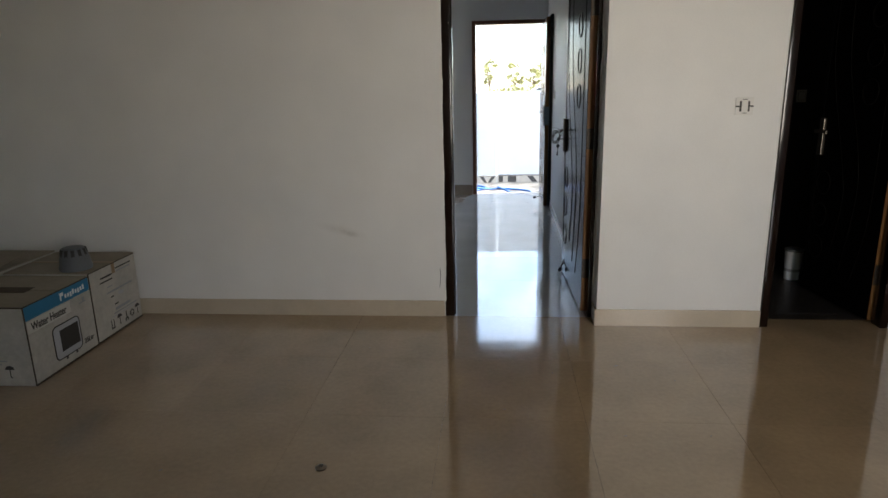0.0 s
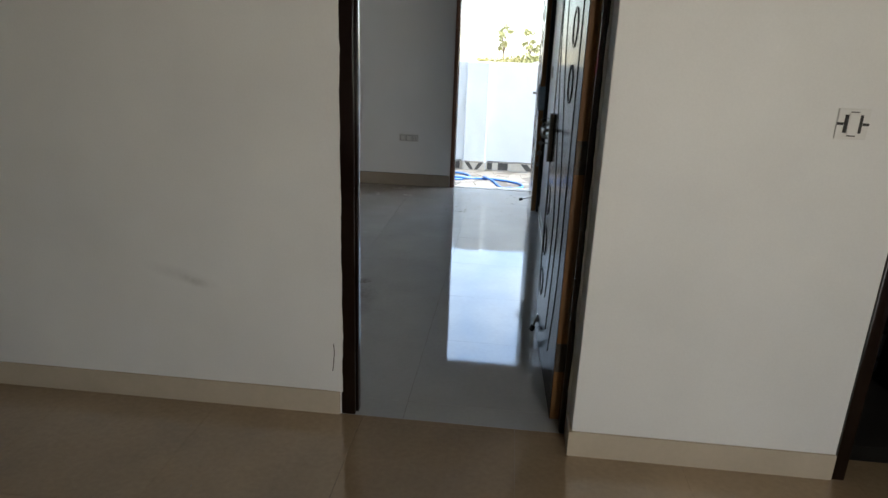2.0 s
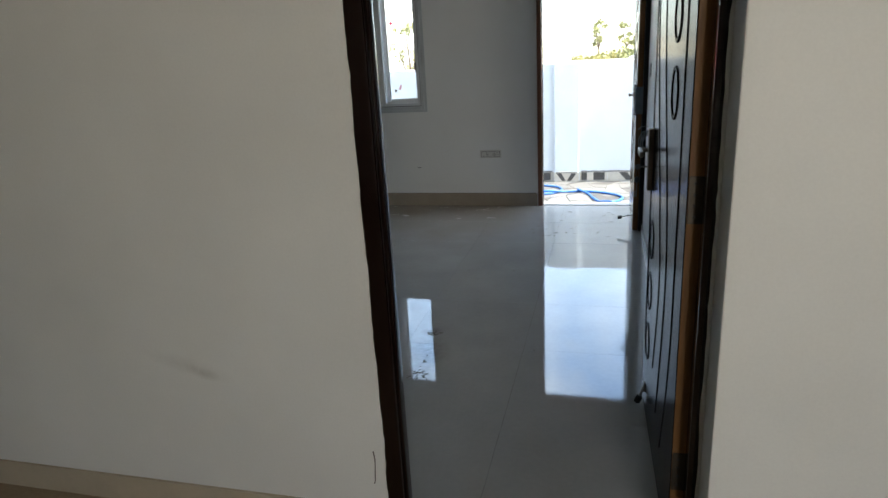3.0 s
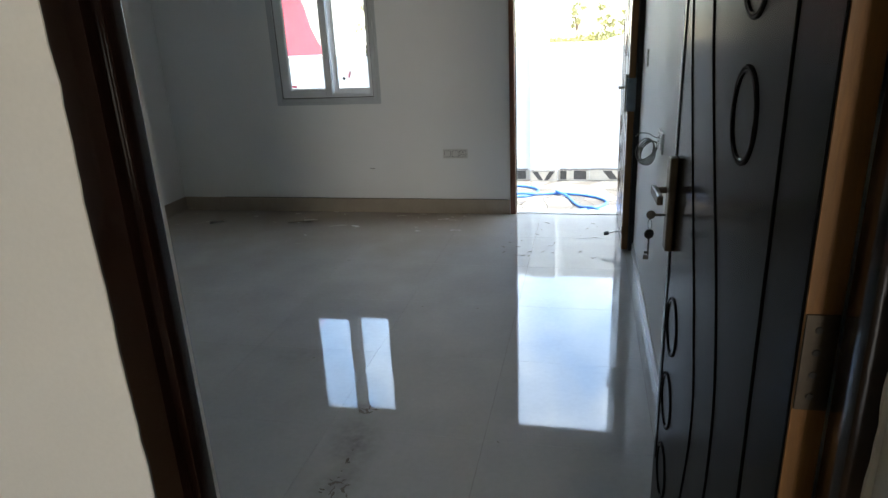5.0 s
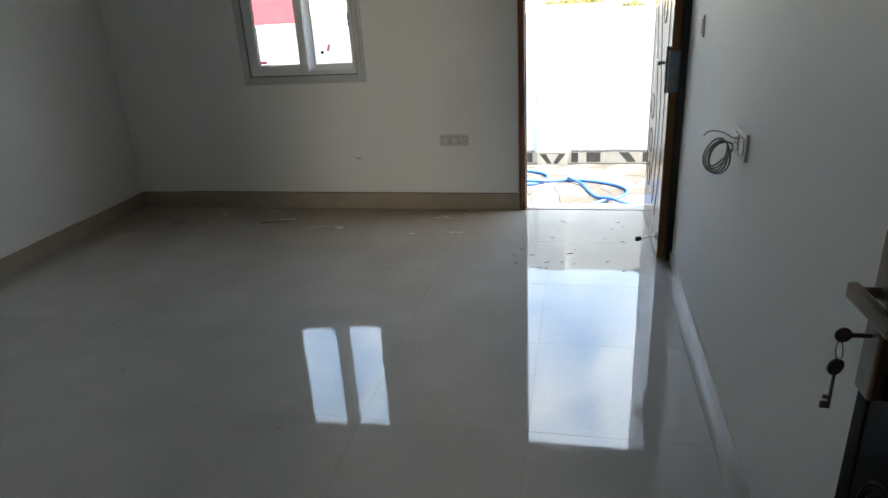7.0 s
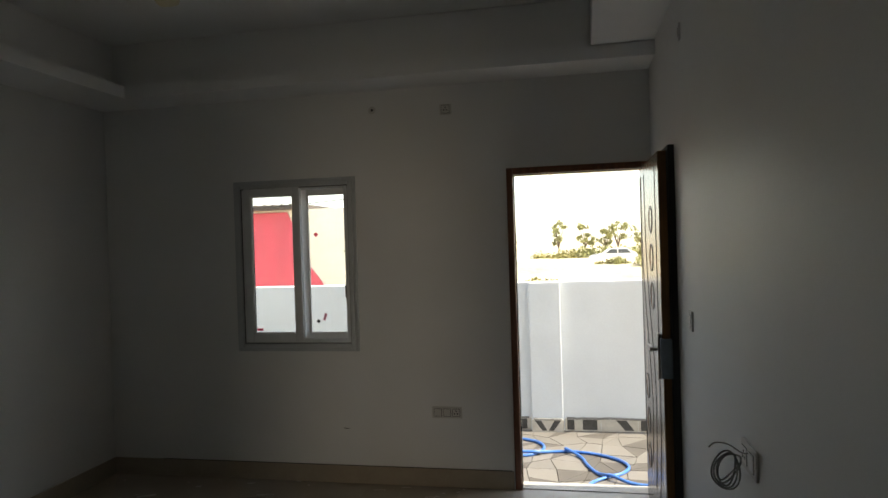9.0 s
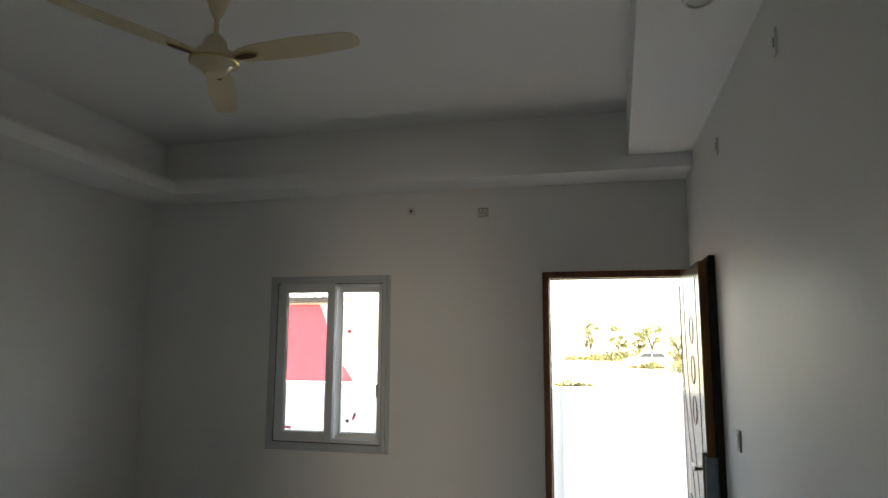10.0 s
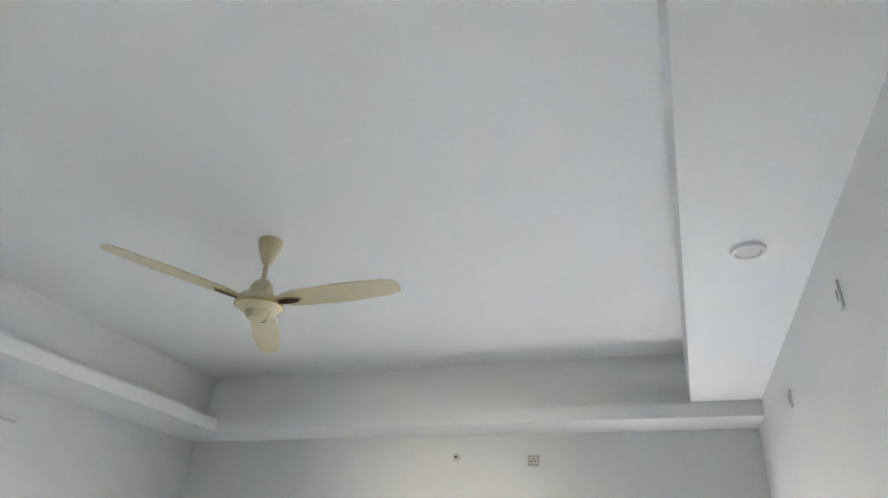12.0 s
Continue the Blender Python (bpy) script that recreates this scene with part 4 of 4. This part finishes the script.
# ---- small litter on the floors ----
nut = thing("screw_cap", pose(-0.376, -1.640, 0), "small metal cap lying on the hall floor", "screw cap")
part("rim", lathe(bmesh.new(), [(0.020, 0.0), (0.022, 0.006), (0.012, 0.011)], 16), BRASS, nut, soft=True)
part("hole", lathe(bmesh.new(), [(0.009, 0.009), (0.009, 0.0125)], 10), SLOT, nut)


def litter(name, x, y, pts, r, material, label, group):
    t = thing(name, pose(x, y, 0), label, "litter", group)
    part("shred", tube(bmesh.new(), [(px, py, r + 0.0005) for px, py in pts], r, 5), material, t)


def flake(x, y, length, turn, seed, label):
    """A thin curled flake of irregular outline."""
    rg = random.Random(seed)
    t = thing("dirt_flake", pose(x, y, 0.0004, 0, 0, math.degrees(turn)), label, "litter", "mud flakes")
    n = 9
    rim = [(length * math.cos(2 * math.pi * k / n) * rg.uniform(0.4, 1.3), length * 0.26 * math.sin(2 * math.pi * k / n) * rg.uniform(0.1, 1.7)) for k in range(n)]
    part("flake", prism(bmesh.new(), rim, 0.0, 0.0016, Euler((radians(90), 0, 0)).to_matrix().to_4x4()), DEBRIS, t)


litter("wood_chip", -1.70, 4.05, [(-0.12, -0.03), (-0.03, 0.0), (0.07, 0.01)], 0.005, DEBRIS, "dark splinter on the floor by the skirting", "splinters")
litter("wood_chip", -1.66, 4.10, [(-0.05, 0.0), (0.06, 0.02)], 0.005, PAPER, "pale splinter on the floor by the skirting", "splinters")
litter("paper_scrap", -2.45, 4.00, [(-0.05, -0.03), (0.0, 0.0), (0.05, 0.03)], 0.006, PAPER, "scrap of paper on the floor by the skirting", "splinters")
rng = random.Random(4)
for k in range(26):
    flake(rng.uniform(0.0, 0.70), rng.uniform(3.30, 4.20), rng.uniform(0.008, 0.020), rng.uniform(0, 3.1), k, "flake of dried mud on the floor tiles")
for k in range(18):
    flake(-0.25 + rng.gauss(0, 0.035), 1.05 + rng.gauss(0, 0.05), rng.uniform(0.006, 0.020), rng.uniform(0, 3.1), 100 + k, "flake of dried mud on the floor tiles")
for k in range(8):
    flake(-0.29 + rng.gauss(0, 0.022), 1.485 + rng.gauss(0, 0.025), rng.uniform(0.006, 0.018), rng.uniform(0, 3.1), 150 + k, "flake of dried mud on the floor tiles")
for k in range(14):
    flake(rng.uniform(-2.2, 0.6), rng.uniform(0.8, 3.6), rng.uniform(0.005, 0.010), rng.uniform(0, 3.1), 200 + k, "crumb of dirt on the floor tiles")
for k in range(12):
    flake(rng.uniform(-1.2, 1.4), rng.uniform(-1.9, -0.4), rng.uniform(0.004, 0.012), rng.uniform(0, 3.1), 300 + k, "crumb of dirt on the hall floor tiles")

# ---- yard ----
structure("threshold", B((DX0 + 0.044, DX1 - 0.044, YB + 0.02, YOUT + 0.012, -0.05, 0.0015)), TILE_B, "pale stone threshold of the outer door", "threshold")
yard = structure("yard_bed", B((-9, 6.0, YOUT + 0.0, YWALL + 0.1, -0.58, ZYARD - 0.012)), JOINT, "mortar bed of the narrow paved yard", "pavement")
bwall = structure("boundary_wall", B((-12, 8, YWALL, YWALL + 0.16, -0.9, 1.24), (-0.02, 0.262, YWALL - 0.055, YWALL, -0.15, 1.238), (-3.4, -3.1, YWALL - 0.055, YWALL, -0.15, 1.238), bev=0.006), RENDERW,
                  "white rendered boundary wall with shallow piers", "wall")
for x0, x1, yy in ((-3.08, -0.03, YWALL), (-0.025, 0.267, YWALL - 0.057), (0.272, 3.2, YWALL)):
    n = max(1, round((x1 - x0) / 0.33))
    step = (x1 - x0) / n
    for k in range(n):
        a, b = x0 + k * step, x0 + (k + 1) * step
        p = part("band_tile", B((a + 0.002, b - 0.002, yy - 0.012, yy - 0.001, ZYARD, -0.020)), BANDTILE, bwall)
        mid, z0, z1 = (a + b) / 2, ZYARD + 0.012, -0.026
        shapes = {0: [[(mid - 0.12, z1), (mid - 0.06, z1), (mid - 0.005, z0), (mid - 0.05, z0)], [(mid + 0.12, z1), (mid + 0.06, z1), (mid + 0.005, z0), (mid + 0.05, z0)]],
                  1: [[(mid - 0.14, z0), (mid - 0.14, z1), (mid - 0.075, z1), (mid - 0.075, z0)], [(mid - 0.0, z0), (mid - 0.0, z1), (mid + 0.13, z1), (mid + 0.13, z0)]],
                  2: [[(mid - 0.03, z1), (mid + 0.06, z1), (mid + 0.13, z0), (mid + 0.05, z0)]]}
        for sh in shapes[0 if -0.1 < mid < 0.27 else (1 + k % 2)]:
            part("inlay", prism(bmesh.new(), sh, yy - 0.014, yy - 0.0115), GRANITE, p)
    pts = [(x0 + 0.02 + (x1 - x0 - 0.04) * k / 60, yy - 0.008, -0.014 + 0.007 * noise.noise(Vector((k * 0.7, x0, 0)))) for k in range(61)]
    part("mortar_line", tube(bmesh.new(), pts, 0.010, 5), MORTAR, bwall, "rough grey mortar line above the tile band")

hose = thing("garden_hose", pose(0, 0, ZYARD), "blue garden hose lying in loops on the paving", "hose")
HP = [(-0.9, 5.70, 0.012), (-0.5, 5.84, 0.012), (-0.12, 5.87, 0.012), (0.06, 5.77, 0.012), (0.10, 5.62, 0.012), (0.03, 5.47, 0.012), (-0.12, 5.41, 0.012), (-0.30, 5.37, 0.012), (-0.45, 5.42, 0.012), (-0.40, 5.50, 0.014),
      (-0.20, 5.46, 0.03), (0.02, 5.46, 0.036), (0.16, 5.54, 0.012), (0.35, 5.56, 0.012), (0.55, 5.50, 0.012), (0.70, 5.38, 0.012), (0.755, 5.24, 0.012), (0.70, 5.10, 0.012), (0.58, 5.00, 0.014), (0.48, 4.90, 0.012), (0.44, 4.80, 0.012)]
part("tube", tube(bmesh.new(), smooth_line(HP, 7), 0.0125, 10), HOSE, hose, soft=True)
HP2 = [(0.28, 5.565, 0.036), (0.40, 5.44, 0.012), (0.45, 5.25, 0.012), (0.52, 5.08, 0.012), (0.62, 4.97, 0.036), (0.75, 4.90, 0.012), (0.95, 4.86, 0.012), (1.3, 4.90, 0.012)]
part("tube_end", tube(bmesh.new(), smooth_line(HP2, 7), 0.0125, 10), HOSE, hose, soft=True)

# ---- beyond the wall ----
structure("ground", B((-900, 900, -900, 1500, -1.5, -0.72)), EARTH, "dry sandy ground reaching to the horizon", "ground")
bank = bmesh.new()
bmesh.ops.create_grid(bank, x_segments=60, y_segments=14, size=1)
for v in bank.verts:
    u, w = v.co.x, v.co.y
    edge = min(1.0, 2.2 * max(0.0, 1 - w * w)) * min(1.0, 4.0 * max(0.0, 1 - abs(u)))
    v.co = Vector((12 + 34 * u, 48 + 11 * w, -0.80 + edge * (0.86 + 0.06 * noise.noise(Vector((u * 14, w * 5, 0))))))
structure("earth_bank", bank, EARTH, "low uneven bank of dry earth", "ground", soft=True)

house = thing("neighbour_building", pose(-8.2, 16.0, -0.72), "cream and red painted neighbouring building with a dark sheet roof", "building")
part("wall", B((-4.0, 3.0, 0, 5, 0, 3.36)), CREAMWALL, house, "cream painted wall")
arc = [(-4.0, 0.0), (2.68, 0.0), (2.4, 1.2), (2.12, 1.6), (1.8, 2.0), (1.62, 2.4), (1.5, 2.9), (1.32, 3.3), (-4.0, 3.3)]
part("red_panel", prism(bmesh.new(), arc, -0.04, -0.002), REDWALL, house, "red painted area with a curved edge")
part("roof", B((-4.3, 1.9, -0.35, 5.3, 3.36, 3.46)), ROOFING, house, "dark corrugated roof edge")
for k in range(26):
    x = -4.2 + 0.24 * k
    part("roof_rib", tube(bmesh.new(), [(x, -0.37, 3.47), (x, 5.2, 3.47)], 0.035, 6), ROOFING, house)


def leaves(bm, centre, r, n, size, rg):
    for _ in range(n):
        d = Vector((rg.gauss(0, 1), rg.gauss(0, 1), rg.gauss(0, 0.8))).normalized() * r * rg.uniform(0.35, 1.05)
        c = centre + d
        q = Euler((rg.uniform(0, 3.1), rg.uniform(0, 3.1), rg.uniform(0, 3.1))).to_matrix()
        s = size * rg.uniform(0.6, 1.4)
        vs = [bm.verts.new(c + q @ Vector(p)) for p in ((-s, 0, 0), (0, -s * 0.45, 0.02), (s, 0, 0), (0, s * 0.45, 0.02))]
        bm.faces.new(vs)


def tree(x, y, h, spread, seed, label, leaf=0.15):
    rg = random.Random(seed)
    t = thing("tree", pose(x, y, -0.72), label, "tree", "trees beyond the wall")
    bm = bmesh.new()
    fork = Vector((rg.uniform(-0.2, 0.2), 0, h * 0.24))
    tube(bm, [(0, 0, -0.1), fork * 0.5 + Vector((0.08, 0, 0)), fork], h * 0.020, 8, taper=0.65)
    ends = []
    for k in range(7):
        a = 2 * math.pi * k / 7 + rg.uniform(-0.3, 0.3)
        e = fork + Vector((math.cos(a) * spread * rg.uniform(0.4, 0.9), math.sin(a) * spread * rg.uniform(0.4, 0.9), h * rg.uniform(0.12, 0.60)))
        tube(bm, [fork, (fork + e) / 2 + Vector((0, 0, 0.15 * h * 0.3)), e], h * 0.013, 6, taper=0.3)
        ends.append(e)
    part("trunk", bm, BARK, t, soft=True)
    bm = bmesh.new()
    for e in ends:
        for _ in range(4):
            leaves(bm, e + Vector((rg.gauss(0, 1), rg.gauss(0, 1), rg.gauss(0, 0.6))) * spread * 0.28, spread * 0.30, 24, leaf, rg)
    part("crown", bm, LEAF, t)
    return t


for x, y, h, s, k in ((6.3, 80, 5.4, 1.3, 3), (5.0, 83, 4.2, 0.9, 4), (-0.9, 80, 5.5, 0.9, 5), (2.2, 81, 5.4, 1.0, 6), (9.6, 84, 5.6, 1.8, 8)):
    tree(x, y, h, s, k, "green tree at the edge of the open ground, leaves paled for glare")


tree(-4.45, 15.2, 3.3, 0.5, 10, "small tree beside the neighbouring building, leaves paled for glare", 0.05)


def bush(x, y, z, r, n, seed, material):
    rg = random.Random(seed)
    t = thing("bush", pose(x, y, z), "low dry bush on the open ground", "bush", "bushes beyond the wall")
    bm = bmesh.new()
    for k in range(6):
        a = rg.uniform(0, 6.28)
        tube(bm, [(0, 0, -0.1), (0.4 * r * math.cos(a), 0.4 * r * math.sin(a), 0.6 * r)], 0.02 * r, 5, taper=0.4)
    part("stems", bm, BARK, t)
    bm = bmesh.new()
    for k in range(7):
        leaves(bm, Vector((rg.uniform(-r, r), rg.uniform(-r, r) * 0.5, rg.uniform(0.25, 0.6) * r)), r * 0.5, n, 0.10 * r + 0.03, rg)
    part("foliage", bm, material, t)


for x, y, z, r, k in ((3.6, 40.5, -0.1, 0.6, 1), (5.0, 40, -0.15, 0.75, 2), (6.2, 40.5, -0.1, 0.7, 3), (2.4, 41, -0.1, 0.4, 4), (0.2, 60, -0.6, 1.1, 5), (-2.2, 62, -0.6, 1.2, 6), (-0.9, 30, -0.72, 0.7, 7), (0.7, 26, -0.72, 0.45, 8),
                      (-1.4, 22, -0.72, 0.5, 9), (5.8, 30, -0.72, 0.5, 10), (7.6, 41, -0.1, 0.7, 11), (-6.5, 24, -0.72, 0.9, 12), (3.0, 62, -0.7, 1.0, 13), (0.9, 74, -0.72, 1.4, 14), (3.0, 72, -0.72, 1.7, 15), (5.4, 70, -0.72, 1.8, 16), (7.6, 71, -0.72, 1.7, 17)):
    bush(x, y, z, r, 70, k, LEAF if k in (1, 2, 3, 13, 15, 16) else SCRUB)

# ---- parked car ----
car = thing("parked_car", pose(4.25, 60, -0.72, 0, 0, 4), "white car parked far off on the open ground", "car")
side = [(-2.1, 0.32), (-2.12, 0.72), (-1.75, 0.92), (-0.95, 1.0), (-0.35, 1.46), (1.15, 1.50), (1.85, 1.05), (2.05, 0.98), (2.1, 0.35)]
bm = prism(bmesh.new(), side, -0.82, 0.82)
bmesh.ops.bevel(bm, geom=list(bm.edges), offset=0.06, segments=2, affect="EDGES")
part("body", bm, CARPAINT, car, soft=True)
for a, b in ((-0.75, 0.28), (0.36, 1.45)):
    part("side_window", prism(bmesh.new(), [(a, 1.04), (b, 1.04), (b - (0.0 if a < 0 else 0.3), 1.40), (a + (0.45 if a < 0 else 0.0), 1.40)], -0.835, -0.815), CARGLASS, car)
for x in (-1.32, 1.32):
    for y in (-0.76, 0.76):
        wrot = Matrix.Translation((x, y, 0.32)) @ Euler((radians(90), 0, 0)).to_matrix().to_4x4()
        wh = part("wheel", lathe(bmesh.new(), [(0.24, -0.10), (0.32, -0.08), (0.32, 0.08), (0.24, 0.10)], 24, wrot), BLACK, car)
        part("rim", lathe(bmesh.new(), [(0.20, -0.105), (0.20, 0.105)], 18, wrot), STEEL, wh)
part("headlight", box(bmesh.new(), -2.13, -2.02, -0.80, -0.45, 0.66, 0.80, 0.02), PLASTIC, car)
pole = thing("utility_pole", pose(6.9, 47, 0.0), "dark timber post on the open ground", "post")
part("shaft", tube(bmesh.new(), [(0, 0, -0.2), (0, 0, 2.6)], 0.12, 8, taper=0.8), BARK, pole)
wire = thing("overhead_wire", pose(-6.8, 15.2, 0), "thin overhead wire running past the building", "wire")
part("strand", tube(bmesh.new(), smooth_line([(-6, 0, 2.62), (0, 0.2, 2.70), (4, 0.4, 3.1), (9, 0.6, 3.9)], 6), 0.012, 5), BLACK, wire)

# ---- pieces of the floors ----


def tiles(parent, x0, x1, y0, y1, ox, oy, pitch, top, th, gap, material):
    cache = {}
    ix = range(math.floor((x0 - ox) / pitch), math.ceil((x1 - ox) / pitch))
    iy = range(math.floor((y0 - oy) / pitch), math.ceil((y1 - oy) / pitch))
    for i in ix:
        for j in iy:
            a, b = max(x0, ox + i * pitch), min(x1, ox + (i + 1) * pitch)
            c, d = max(y0, oy + j * pitch), min(y1, oy + (j + 1) * pitch)
            if b - a < 0.02 or d - c < 0.02:
                continue
            key = (round(b - a, 3), round(d - c, 3))
            if key not in cache:
                w, l = (b - a) / 2 - gap / 2, (d - c) / 2 - gap / 2
                cache[key] = mesh_of(box(bmesh.new(), -w, w, -l, l, -th, 0), material)
            ob = new("floor_tile", cache[key])
            ob.location = ((a + b) / 2, (c + d) / 2, top)
            ob.parent = parent


floor_bed = bpy.data.objects["floor"]
tiles(floor_bed, AX0, AX1, AY0, 0.0, 0.660, -0.030, 0.605, 0.0, 0.011, 0.0010, TILE)
tiles(floor_bed, XL, XR, 0.0, YB + 0.018, 0.215, 1.963, 0.610, 0.0, 0.011, 0.0010, TILE_B)
tiles(floor_bed, 1.20, AX1, 0.0, 1.30, 1.30, 0.10, 0.605, 0.0, 0.011, 0.002, SHADE_TILE)

rp = random.Random(11)
P = 0.20
corner = {}
for i in range(-11, 10):
    for j in range(0, 9):
        corner[i, j] = Vector((i * P + rp.uniform(-0.075, 0.075), YOUT + 0.02 + j * 0.206 + (rp.uniform(-0.07, 0.07) if 0 < j < 8 else 0), 0))
for i in range(-11, 9):
    for j in range(0, 8):
        c = [corner[i, j], corner[i + 1, j], corner[i + 1, j + 1], corner[i, j + 1]]
        for tri in ((c,) if rp.random() < 0.5 else ((c[0], c[1], c[2]), (c[0], c[2], c[3]))):
            mid = sum(tri, Vector()) / len(tri)
            bm = bmesh.new()
            top = [bm.verts.new((p - mid) * 0.97 + Vector((0, 0, 0))) for p in tri]
            bot = [bm.verts.new((p - mid) * 0.98 + Vector((0, 0, -0.015))) for p in tri]
            bm.faces.new(top)
            bm.faces.new(bot[::-1])
            for k in range(len(tri)):
                bm.faces.new((top[k], bot[k], bot[(k + 1) % len(tri)], top[(k + 1) % len(tri)]))
            ob = part("paving_stone", bm, STONE if len(tri) == 4 or rp.random() < 0.35 else STONE_D, yard)
            ob.location = mid + Vector((0, 0, ZYARD + rp.uniform(-0.0015, 0.0015)))
